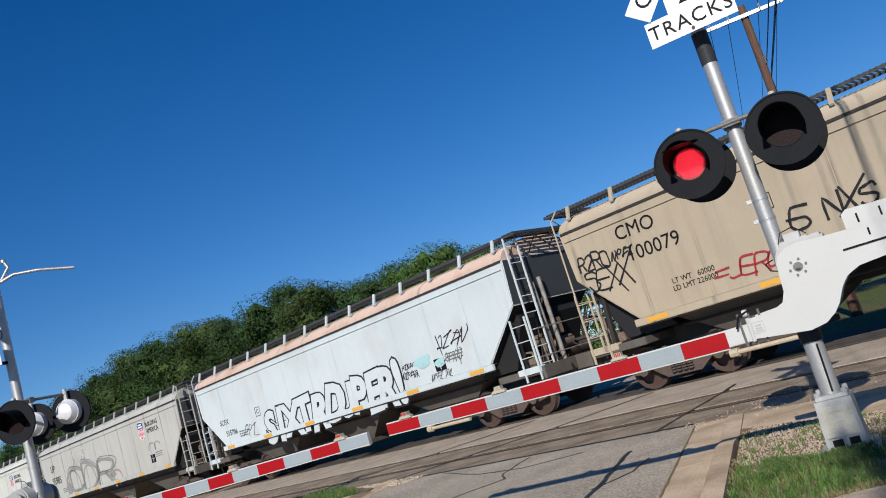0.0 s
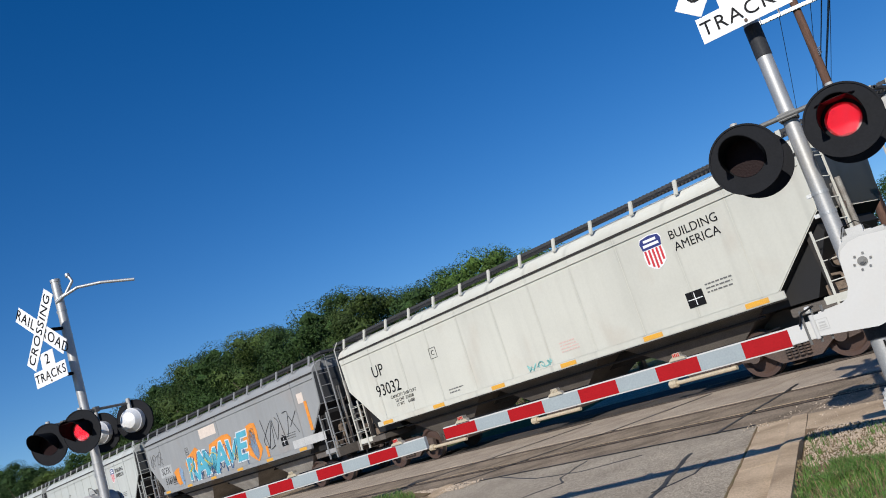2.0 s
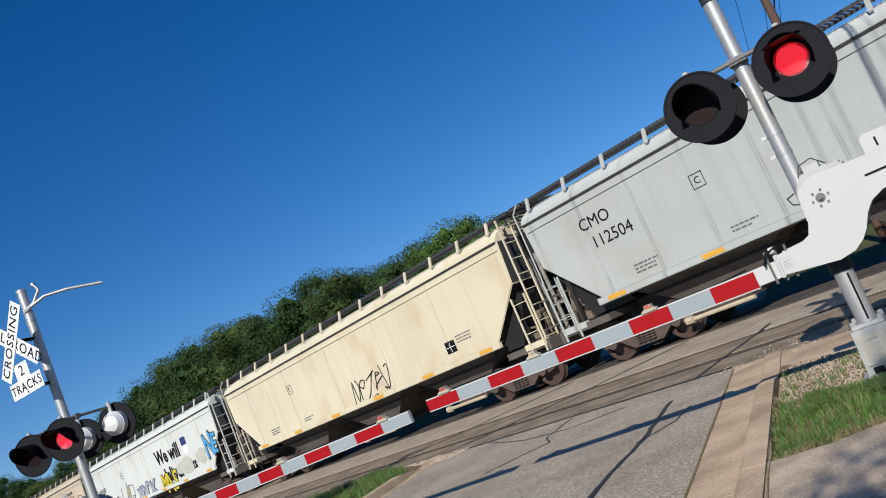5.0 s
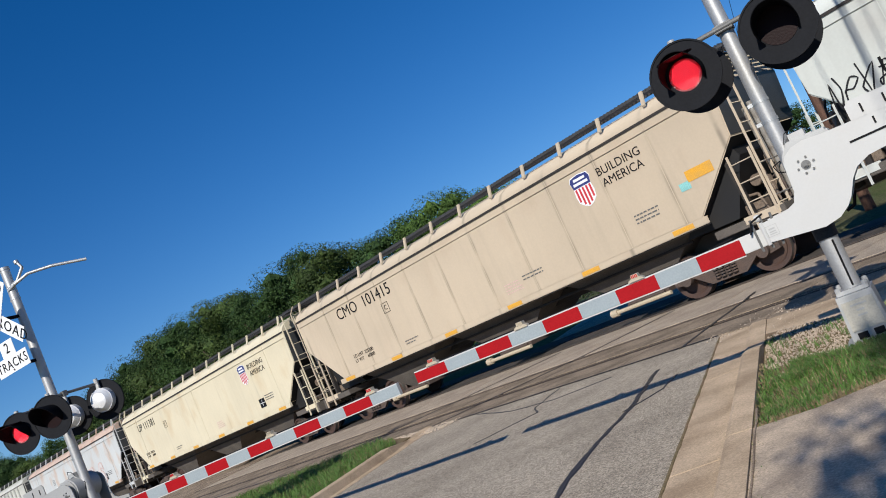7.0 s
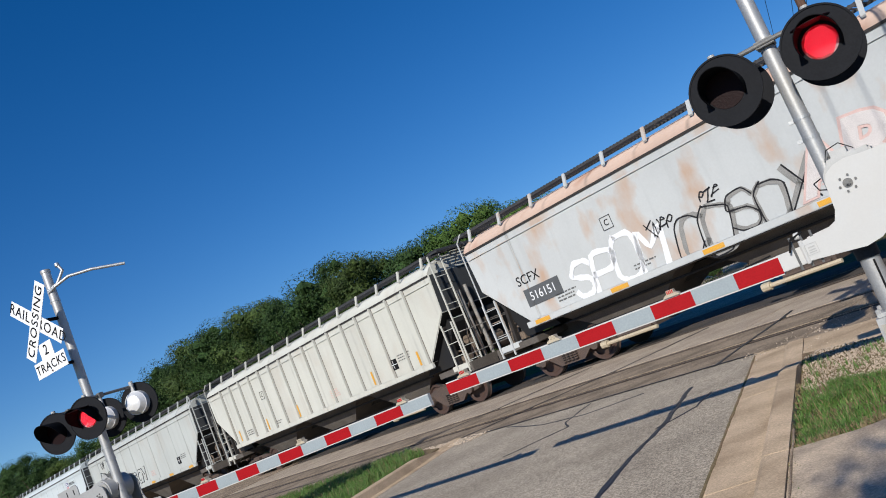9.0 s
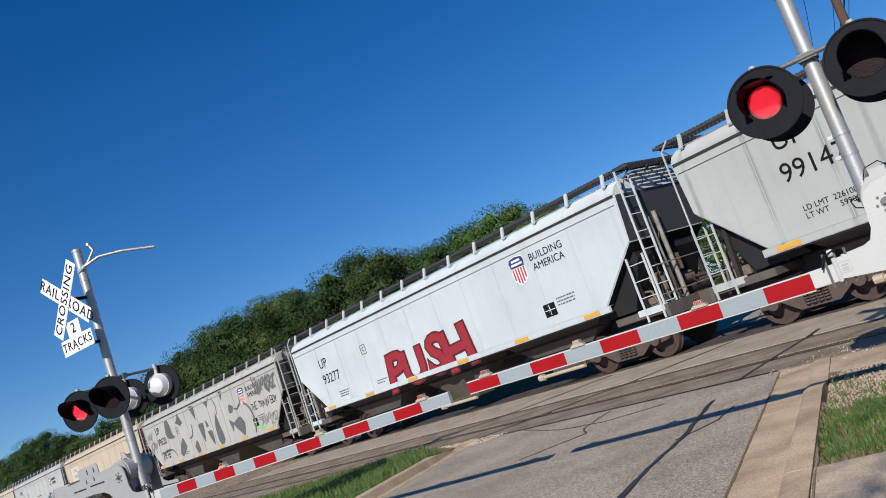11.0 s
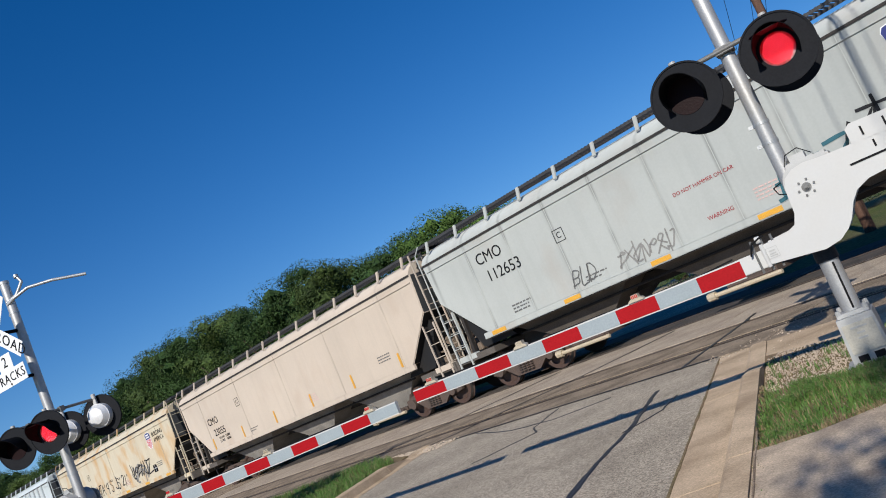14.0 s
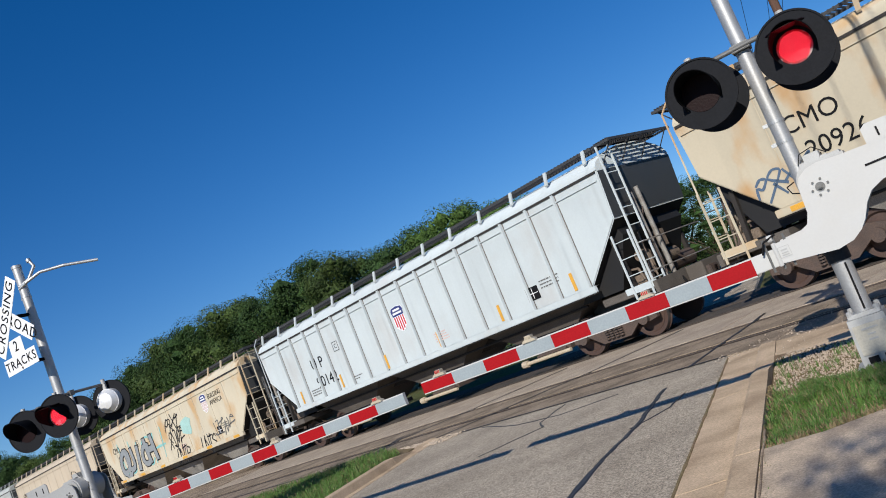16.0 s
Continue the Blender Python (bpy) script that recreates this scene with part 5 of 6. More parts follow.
def stroke(car, pts, width, m, layer=1, label="sprayed graffiti line"):
    """A soft sprayed line through a few points."""
    body = next(o for o in car.children if o.name.split(".")[0] == "body")
    bm, p, fine = bmesh.new(), [Vector((x, 0, z)) for x, z in pts], []
    for i in range(len(p) - 1):
        q0, q1, q2, q3 = p[max(i - 1, 0)], p[i], p[i + 1], p[min(i + 2, len(p) - 1)]
        for k in range(6):
            u = k / 6
            fine.append(0.5 * (2 * q1 + (q2 - q0) * u + (2 * q0 - 5 * q1 + 4 * q2 - q3) * u * u + (3 * q1 - q0 - 3 * q2 + q3) * u ** 3))
    fine.append(p[-1])
    rows = []
    for i, q in enumerate(fine):
        t = (fine[min(i + 1, len(fine) - 1)] - fine[max(i - 1, 0)]).normalized()
        s = Vector((-t.z, 0, t.x)) * width / 2 * (0.55 + 0.45 * math.sin(math.pi * (i + 0.5) / len(fine)))
        rows.append((bm.verts.new(q - s), bm.verts.new(q + s)))
    for r, q in zip(rows, rows[1:]):
        bm.faces.new((r[0], q[0], q[1], r[1]))
    return part("graffiti", mesh(bm, m, name="graffiti"), None, body, label, at=pose(0, -1.507 - 0.003 * layer, 0))


def arch(car, x, z, w, h, width, m):
    stroke(car, [(x - w / 2 * math.cos(math.pi * k / 5), z + h * math.sin(math.pi * k / 5)) for k in range(6)], width, m, label="broad faded grey graffiti stroke")


def blobs(car, spots, m, seed):
    """Broad faded wedges of old paint."""
    rng = random.Random(seed)
    for x, z, w, h, lean in spots:
        out = []
        for k in range(12):
            a = 6.28319 * k / 12
            r = 0.5 * rng.uniform(0.72, 1.08)
            p, q = math.cos(a) * r * w * (0.45 + 0.55 * abs(math.sin(a / 2))), math.sin(a) * r * h
            out.append((p + lean * q, q))
        flat(car, "graffiti_patch", out, x, z, m, 1, "faded grey patch of old graffiti")


def hopper_car(left, colour, marks=(), ribbed=False, roof=None, emblem=True, faded=False, seams=10, upright=False, small=True, plate=(-3.4, 2.85), boxed=True, emblem_x=4.4, label=""):
    car = BASE if not CARS else copy_thing(BASE_CLEAN, Matrix())
    tagged(car, label)
    CARS.append((car, left))
    for o in car.children:
        kind = o.name.split(".")[0]
        if kind in ("body", "side_sill", "corner_sill", "eave_lip", "walkway_bracket", "end_ladder", "side_ladder", "corner_rail"):
            recolour(o, PAINTS[colour])
        elif kind == "hopper" and colour in ("cream", "grey", "pink_tan"):
            recolour(o, PALE_HOPPER)
        elif kind == "roof":
            recolour(o, ROOFS[roof] if roof else PAINTS[colour])
    body = next(o for o in car.children if o.name.split(".")[0] == "body")
    if ribbed:
        for i in range(16):
            r = part("rib", RIB, None, body, at=pose(-6.6 + 0.88 * i, 0, 0))
            recolour(r, PAINTS[colour])
            part("rib_weld", RIB_SHADOW, None, body, at=pose(-6.555 + 0.88 * i, -1.503, 2.62))
    else:
        for i in range(seams):
            recolour(part("seam", SEAM, None, body, at=pose(-6.3 + 12.6 * i / (seams - 1), 0, 0)), PAINTS[colour])
    for i in range(6):
        part("reflector", REFLECTOR_UP if upright else REFLECTOR, None, body, at=pose(-6.2 + 2.48 * i, -1.512 if upright else -1.584, 1.78 if upright else 1.44))
    if emblem:
        shield(car, emblem_x, 3.1, 0.8, faded)
        letter(car, "BUILDING\nAMERICA", emblem_x + 1.05, 3.14, 0.26, INK)
    for k, m in enumerate(marks):
        letter(car, *m[:3], *m[3:])
    bars(car, 5.6, 2.1, 3, 0.7, 0.03, 0.08)
    if small:
        bars(car, -5.2, 1.85, 3, 0.7, 0.035, 0.08)
    if boxed:
        flat(car, "stencil_box", [(-0.2, -0.16), (0.2, -0.16), (0.2, 0.16), (-0.2, 0.16)], 4.95, 1.9, INK)
        flat(car, "stencil_line", [(-0.17, -0.008), (0.17, -0.008), (0.17, 0.008), (-0.17, 0.008)], 4.95, 1.9, SHEET, 1), flat(car, "stencil_line", [(-0.008, -0.13), (0.008, -0.13), (0.008, 0.13), (-0.008, 0.13)], 4.95, 1.9, SHEET, 1)
    bars(car, 1.4, 1.95, 4, 0.6, 0.03, 0.07, m=SPRAY_PINK)
    bars(car, -2.9, 1.75, 2, 0.6, 0.03, 0.08)
    letter(car, "C", *plate, 0.2)
    for p in ([(-0.15, -0.15), (0.15, -0.15), (0.15, -0.135), (-0.15, -0.135)], [(-0.15, 0.135), (0.15, 0.135), (0.15, 0.15), (-0.15, 0.15)], [(-0.15, -0.15), (-0.135, -0.15), (-0.135, 0.15), (-0.15, 0.15)], [(0.135, -0.15), (0.15, -0.15), (0.15, 0.15), (0.135, 0.15)]):
        flat(car, "stencil_line", p, *plate, INK)
    return car


BASE_CLEAN = base_car()


def number(mark, num, size=0.48, x=-6.2, z=2.95):
    rows = [(mark, x, z, size, INK)]
    return rows + [(num, x + 0.28, z - size * 1.18, size, INK)] if num else rows


hopper_car(13.6, "tan", emblem=False, label="dusty tan covered hopper car")
c = hopper_car(-3.85, "tan", number("CMO", "100079", 0.42, -6.1, 3.3), emblem=False, small=False, label="dusty tan covered hopper car with black and red tags")
scrawl(c, "R2RO", -7.3, 2.95, 0.32, SPRAY_BLACK, 0.04, 21, 0, 0.8, 0.55), scrawl(c, "SEXX", -7.05, 2.55, 0.38, SPRAY_BLACK, 0.04, 24, 0, 1.2, 0.65), scrawl(c, "abfc", -6.55, 2.9, 0.2, SPRAY_BLACK, 0.035, 25)
scrawl(c, "6 NXS", -2.3, 2.4, 0.34, SPRAY_BLACK, 0.05, 22, 0.2, 0.8, 0.8), scrawl(c, "=JERO=", -3.95, 1.85, 0.28, SPRAY_RED, 0.04, 23, 0.3, 0.9, 0.85)
letter(c, "LT WT   60000\nLD LMT 226000", -5.2, 1.95, 0.15)
c = hopper_car(-21.52, "ice", [("SCFX", -6.4, 2.3, 0.26), ("515706", -6.05, 1.9, 0.26)], roof="pink", emblem=False, seams=2, plate=(-4.1, 2.3), label="bluish white covered hopper car with large outlined graffiti")
piece(c, "SIXTR", -2.2, 1.98, 1.3, PAINTS["ice"], SPRAY_BLACK, 1.0, 0, 0.05, 0.86), piece(c, "DUPER!", 1.65, 2.02, 1.35, PAINTS["ice"], SPRAY_BLACK, 0.9, 0, 0.05, 0.86)
scrawl(c, "bcafb", 3.75, 2.1, 0.16, SPRAY_BLACK, 0.02, 31, 0.2, 1), scrawl(c, "acbfag", 3.75, 1.88, 0.16, SPRAY_BLACK, 0.02, 35, 0.2, 1), scrawl(c, "hcfa", 5.6, 2.45, 0.34, SPRAY_BLACK, 0.028, 32, 0.3, 1.4, 0.8), scrawl(c, "gbah", 5.5, 2.0, 0.24, SPRAY_GREY, 0.02, 36, 0.3, 1.4), blobs(c, ((4.4, 2.1, 0.9, 0.35, 0.4), (5.0, 1.95, 0.6, 0.25, 0.3)), mat("faint teal spray", (0.36, 0.58, 0.58), 0.7), 33), scrawl(c, "fbc", -4.8, 1.8, 0.4, SPRAY_GREY, 0.02, 34, 0.2, 1.3), scrawl(c, "abfc ge", 4.9, 1.64, 0.16, SPRAY_GREY, 0.02, 37, 0.2, 1)
c = hopper_car(-39.0, "dusty", number("UP", "95985", 0.5, -6.4, 2.9), label="dusty grey covered hopper car with faded outline graffiti")
scrawl(c, "CDR", -1.75, 2.0, 1.0, SPRAY_FAINT, 0.17, 40, 0.1, 0.5, 1.55, label="broad faded grey graffiti letters"), scrawl(c, "CDR", -1.7, 2.05, 1.12, SPRAY_GREY, 0.03, 40, 0.1, 0.5, 1.55, 2, label="dark outline of faded graffiti letters")
arch(c, -4.0, 1.65, 1.9, 0.9, 0.09, SPRAY_FAINT), arch(c, 1.1, 1.55, 1.1, 0.4, 0.08, SPRAY_FAINT), arch(c, -1.9, 1.7, 1.5, 0.85, 0.08, SPRAY_FAINT)
wedge(c, [(-4.9, 1.55), (-4.7, 2.1), (-4.35, 1.9), (-4.5, 1.5)], SPRAY_FAINT), wedge(c, [(0.3, 1.7), (0.75, 2.05), (1.05, 1.75)], SPRAY_FAINT)
scrawl(c, "hab a", -2.1, 2.95, 0.6, mat("pale scrawl", (0.5, 0.49, 0.45), 0.7), 0.06, 43, 0, 0.6, 1.0)
tag_strokes(c, 5.3, 2.35, 0.9, 0.5, 2, SPRAY_FAINT, 42, 0.04)
c = hopper_car(-56.34, "bone", number("UP", "93032", 0.5, -6.1, 2.95), small=False, label="clean off-white covered hopper car with shield emblem")
letter(c, "CAPACITY 5188 CUFT\nLD LMT  224200\nLT WT     61800", -5.2, 1.95, 0.13)
tag_strokes(c, 0.3, 1.62, 0.8, 0.14, 6, SPRAY_TEAL, 41, 0.03)
c = hopper_car(-73.9, "grey", [("SCFX", -6.1, 2.35, 0.42), ("516184", -5.75, 1.88, 0.42)], emblem=False, seams=3, label="grey covered hopper car with blue and orange graffiti")
flat(c, "patch", [(-0.7, -0.24), (0.7, -0.24), (0.7, 0.24), (-0.7, 0.24)], -6.1, 2.35, mat("grey patch", (0.42, 0.43, 0.43), 0.6), -1)
flat(c, "patch", [(-0.8, -0.2), (0.8, -0.2), (0.8, 0.2), (-0.8, 0.2)], -1.0, 3.3, PATCH, -1)
blobs(c, ((-4.6, 1.95, 1.4, 0.9, 0), (-2.6, 2.35, 2.6, 1.0, 0.2), (0.2, 2.45, 3.0, 1.2, 0.2), (2.8, 2.3, 1.8, 1.5, 0)), SPRAY_ORANGE, 50)
piece(c, "RAMAVE", -0.8, 2.38, 1.3, mat("teal blue spray", (0.09, 0.38, 0.5), 0.7), mat("pale outline spray", (0.6, 0.66, 0.7), 0.7), 1.3, 2, 0.03)
tag_strokes(c, -0.9, 2.05, 5.6, 1.1, 22, mat("deep blue spray", (0.03, 0.1, 0.25), 0.7), 51, 0.035, 5), tag_strokes(c, -0.9, 2.1, 5.4, 0.6, 9, SPRAY_YELLOW, 53, 0.03, 6), scrawl(c, "ebcg", -6.9, 3.0, 0.5, SPRAY_GREY, 0.03, 52, 0, 1.2), scrawl(c, "eahd", 4.9, 2.35, 0.75, SPRAY_BLACK, 0.03, 54, 0.1, 0.9, 0.8)
for px, pz, ph in ((7.0, 2.45, 1.0), (3.6, 1.75, 0.4)):
    flat(c, "patch", [(-0.09, -ph / 2), (0.09, -ph / 2), (0.09, ph / 2), (-0.09, ph / 2)], px, pz, SPRAY_ORANGE, 1)
flat(c, "patch", [(-0.2, -0.17), (0.2, -0.17), (0.2, 0.17), (-0.2, 0.17)], 6.75, 3.1, PATCH), flat(c, "patch", [(-1.1, -0.14), (1.1, -0.14), (1.1, 0.14), (-1.1, 0.14)], 6.6, 1.66, mat("pale grey patch", (0.5, 0.5, 0.49), 0.6))
blobs(c, ((-4.4, 1.95, 0.6, 0.8, 0), (2.75, 2.2, 0.9, 1.3, 0)), mat("slate blue spray", (0.24, 0.36, 0.5), 0.7), 55)
c = hopper_car(-91.34, "pale", number("UP", "95949", 0.48, -6.25, 2.93), small=False, label="pale grey covered hopper car with shield emblem and small tags")
for k, w in enumerate(("cbfa", "ghfb", "dafbg", "fehc")):
    scrawl(c, w, -7.05 + 0.22 * k, 2.85 - 0.3 * k, 0.4, SPRAY_BLACK, 0.026, 61 + k, 0.1, 1.3, 0.7), scrawl(c, w[::-1], -6.9 + 0.2 * k, 2.78 - 0.3 * k, 0.36, SPRAY_GREY, 0.02, 161 + k, 0.2, 1.5, 0.7)
letter(c, "CAPACITY 5188 CUFT\nLD LMT  224200\nLT WT     62000", -4.9, 1.95, 0.13)
scrawl(c, "agbheg", -2.8, 1.88, 0.42, SPRAY_BLACK, 0.05, 66, 0.3, 1.4, 0.75), scrawl(c, "RESTORE", 1.9, 1.66, 0.26, SPRAY_BLACK, 0.04, 67, 0.3, 1.2, 0.95), scrawl(c, "D", 0.0, 1.75, 0.34, SPRAY_BLACK, 0.03, 68, 0, 1.0, 1.2)
c = hopper_car(-108.4, "pale", number("CMO", "112504", 0.38, -6.0, 3.1), label="pale grey covered hopper car with shield emblem")
c = hopper_car(-125.2, "cream_clean", emblem=False, label="cream covered hopper car with a low tag")
scrawl(c, "abcfh", 1.0, 1.9, 0.6, SPRAY_BLACK, 0.04, 69, 0.2, 1.2)
c = hopper_car(-142.6, "white", number("UP", "90654", 0.48, -6.4, 2.52), emblem=False, seams=5, label="white covered hopper car with slogan and mixed graffiti")
letter(c, "We will\ndeliver", 2.6, 2.34, 0.85, INK, 0, 0.03)
flat(c, "shield", [(-0.27, 0.36), (0, 0.4), (0.27, 0.36), (0.3, 0.26), (0.27, -0.26), (0, -0.4), (-0.27, -0.26), (-0.3, 0.26)], 4.6, 2.8, SHEET, 0, "faded blue and white shield emblem"), flat(c, "shield_top", [(-0.27, 0.02), (0.27, 0.02), (0.27, 0.34), (0, 0.38), (-0.27, 0.34)], 4.6, 2.8, BLUE, 1)
scrawl(c, "abef", -7.05, 2.45, 0.5, SPRAY_BLACK, 0.03, 71, 0.2, 1.2, 0.5), scrawl(c, "ecbd", -5.0, 1.82, 0.3, SPRAY_BLACK, 0.035, 75, 0.1, 1.4), scrawl(c, "UO", -3.3, 1.95, 0.75, SPRAY_BLACK, 0.035, 72, 0.1, 1.2, 1.1), scrawl(c, "fah", -2.9, 1.35, 0.2, SPRAY_BLACK, 0.03, 79, 0.1, 1.2, 0.9)
blobs(c, ((-3.1, 2.0, 0.8, 0.6, 0.2),), mat("khaki spray", (0.36, 0.32, 0.22), 0.7), 76)
piece(c, "AWOK", -0.9, 1.95, 0.95, mat("slate spray", (0.36, 0.38, 0.4), 0.7), mat("navy spray", (0.05, 0.08, 0.2), 0.7), 1.2, 2), piece(c, "MAS", 1.9, 1.95, 1.05, SPRAY_YELLOW, SPRAY_BLACK, 1.0), blobs(c, ((4.2, 2.0, 2.6, 0.8, 0.3), (5.9, 2.1, 1.6, 0.7, 0.3)), mat("pale olive overspray", (0.5, 0.51, 0.42), 0.7), 77), piece(c, "NE", 7.0, 2.6, 1.2, SPRAY_BLUE, SPRAY_BLACK, 0.8)
c = hopper_car(-159.91, "warm_tan", [("CMO  101415", -4.3, 3.3, 0.48, INK), ("LD LMT  225200\nLT WT     60800", -5.2, 1.9, 0.15, INK)], small=False, boxed=False, label="clean warm tan covered hopper car with shield emblem")
flat(c, "patch", [(-0.12, -0.08), (0.12, -0.08), (0.12, 0.08), (-0.12, 0.08)], 6.6, 2.2, SPRAY_TEAL), flat(c, "patch", [(-0.3, -0.11), (0.3, -0.11), (0.3, 0.11), (-0.3, 0.11)], 7.0, 2.35, ORANGE)
bars(c, 2.2, 1.98, 2, 0.9, 0.03, 0.08)
c = hopper_car(-176.7, "cream_clean", [("UP 111381", -5.35, 3.2, 0.46, INK)], seams=3, small=False, label="cream covered hopper car with shield emblem and light rust stains")
letter(c, "LD LMT  221100\nLT WT     64900", -6.0, 1.95, 0.14)
c = hopper_car(-193.9, "ice_rusty", [("SCFX", -6.2, 2.5, 0.34)], roof="pink", emblem=False, seams=2, label="rust stained white covered hopper car with pink and black graffiti")
flat(c, "patch", [(-0.6, -0.22), (0.6, -0.22), (0.6, 0.22), (-0.6, 0.22)], -5.9, 2.05, mat("dark patch", (0.1, 0.105, 0.11), 0.6)), letter(c, "516151", -5.9, 2.05, 0.3, SHEET, layer=1)
piece(c, "ARALS", 2.9, 2.35, 1.3, mat("pale pink spray", (0.6, 0.56, 0.54), 0.7), SPRAY_PINK, 1.1, 0, 0.03), scrawl(c, "COSOX", -0.4, 1.85, 0.8, SPRAY_BLACK, 0.032, 81, 0.1, 0.8, 0.72, 2), scrawl(c, "COSOX", -0.37, 1.85, 0.75, SPRAY_FAINT, 0.1, 81, 0.1, 0.8, 0.7), scrawl(c, "SPOM", -3.6, 1.95, 0.8, SHEET, 0.13, 82, 0.1, 0.6, 0.75), scrawl(c, "dafb", -2.2, 2.3, 0.26, SPRAY_BLACK, 0.03, 83, 0.2, 1), scrawl(c, "bcf", -0.9, 2.45, 0.22, SPRAY_BLACK, 0.03, 85, 0.2, 1)
c = hopper_car(-211.4, "bone", ribbed=True, emblem=False, upright=True, label="cream ribbed covered hopper car")
c = hopper_car(-229.3, "pale", number("UP", "99147", 0.52, -5.5, 3.3), emblem=False, small=False, label="pale grey covered hopper car with bubble graffiti")
letter(c, "LD LMT  226100\nLT WT     59900", -5.2, 1.9, 0.15)
piece(c, "BOSON", -1.1, 2.2, 0.95, PAINTS["pale"], SPRAY_BLACK, 1.05, 3), scrawl(c, "cbfbg", -3.9, 1.98, 0.42, SPRAY_BLACK, 0.05, 91, 0.2, 1.2, 0.7)
c = hopper_car(-246.78, "ice", number("UP", "93277", 0.46, -6.05, 2.95), label="bluish white covered hopper car with dark red graffiti")
piece(c, "PUSH", -0.5, 2.12, 1.4, SPRAY_RED, mat("maroon spray", (0.1, 0.008, 0.015), 0.7), 1.25, 0, 0.03, 1.02)
c = hopper_car(-264.06, "dusty", number("UP", "99620", 0.48, -6.05, 3.2), small=False, label="dusty grey covered hopper car with broad faded grey graffiti")
wedge(c, [(2.55, 2.4), (2.95, 2.2), (3.7, 2.36), (3.97, 2.04), (3.68, 1.55), (2.9, 2.14), (2.7, 1.86)], SPRAY_GREY, 1, 0.2), wedge(c, [(2.8, 2.8), (2.95, 2.99), (3.3, 2.85), (3.1, 2.64), (2.8, 2.64)], SPRAY_GREY)
wedge(c, [(1.0, 1.7), (1.0, 2.3), (1.36, 2.9), (1.5, 2.3), (1.64, 1.68), (1.2, 1.47)], SPRAY_GREY, 1, 0.25), wedge(c, [(0.2, 3.66), (0.63, 3.55), (1.19, 3.68), (0.7, 3.26)], SPRAY_GREY, 1, -0.3)
wedge(c, [(-0.8, 2.7), (-0.2, 2.73), (-0.45, 1.86)], SPRAY_GREY, 1, 0.3), wedge(c, [(0.05, 2.28), (0.55, 2.25), (0.5, 1.59)], SPRAY_GREY, 1, 0.3), wedge(c, [(0.1, 2.8), (0.36, 2.5), (0.1, 2.45)], SPRAY_GREY)
wedge(c, [(-1.35, 3.67), (-0.8, 3.6), (-0.88, 2.98)], SPRAY_GREY, 1, 0.2), wedge(c, [(2.25, 3.68), (2.6, 3.66), (2.36, 3.25)], SPRAY_GREY, 1, 0.1), wedge(c, [(-1.8, 1.85), (-1.4, 2.1), (-1.25, 1.6), (-1.6, 1.5)], SPRAY_GREY)
wedge(c, [(-4.7, 3.55), (-4.35, 3.5), (-4.1, 2.75), (-3.85, 2.6), (-4.75, 2.65), (-5.0, 2.9)], SPRAY_GREY, 1, 0.2), wedge(c, [(-3.0, 2.45), (-2.75, 2.0), (-3.5, 1.6), (-3.75, 1.75), (-3.4, 2.2)], SPRAY_GREY, 1, 0.25), wedge(c, [(-3.4, 3.2), (-2.9, 3.62), (-2.5, 3.1), (-2.9, 3.0)], SPRAY_GREY, 1, -0.2)
stroke(c, [(3.3, 2.76), (3.65, 2.7), (3.9, 2.85)], 0.09, SPRAY_GREY), stroke(c, [(-2.2, 2.28), (-1.8, 2.35), (-1.6, 2.6), (-1.55, 2.9)], 0.1, SPRAY_GREY)
stroke(c, [(4.3, 2.8), (4.65, 2.65), (4.9, 2.25), (4.85, 1.8), (4.7, 1.5)], 0.12, SPRAY_GREY), stroke(c, [(1.4, 3.6), (1.6, 3.2), (1.5, 2.8)], 0.07, SPRAY_GREY), stroke(c, [(3.8, 2.75), (4.05, 2.9), (4.1, 3.1)], 0.09, SPRAY_GREY), arch(c, -5.2, 1.7, 1.9, 0.45, 0.09, SPRAY_GREY)
scrawl(c, "bd", -7.2, 2.95, 0.5, SPRAY_FAINT, 0.1, 102, 0, 1), scrawl(c, "dfb", -7.0, 2.45, 0.5, SPRAY_FAINT, 0.09, 105, 0, 1), scrawl(c, "habegc", 6.6, 3.2, 0.52, SPRAY_FAINT, 0.14, 106, 0.2, 0.8, 0.55), scrawl(c, "habegc", 6.6, 3.2, 0.52, SPRAY_GREY, 0.05, 106, 0.2, 0.8, 0.55, 2)
scrawl(c, "THE TRAIN BOY", 6.1, 2.5, 0.24, SPRAY_BLACK, 0.03, 107, 0.1, 0.7, 0.66), scrawl(c, "gabch", 6.2, 1.85, 0.34, SPRAY_FAINT, 0.06, 108, 0.2, 0.8, 0.75), flat(c, "patch", [(-0.18, -0.1), (0.18, -0.1), (0.18, 0.1), (-0.18, 0.1)], 5.35, 1.68, mat("bright green spray", (0.2, 0.6, 0.15), 0.7)), letter(c, "CAPACITY 5200 CUFT\nLD LMT  224900\nLT WT    61100", -5.6, 1.95, 0.14)
c = hopper_car(-280.84, "warm_tan", emblem=False, small=False, label="warm tan covered hopper car with a pale patch")
flat(c, "patch", [(-0.95, -0.45), (0.95, -0.38), (0.95, 0.42), (-0.9, 0.38)], -5.6, 2.95, PATCH), letter(c, "LT WT    60000\nLD LMT 226000", -5.6, 1.9, 0.14)
letter(c, "CMO", -5.65, 3.12, 0.3, SPRAY_GREY, space=1.3), letter(c, "100066", -5.6, 2.75, 0.32, SPRAY_GREY, space=1.25)
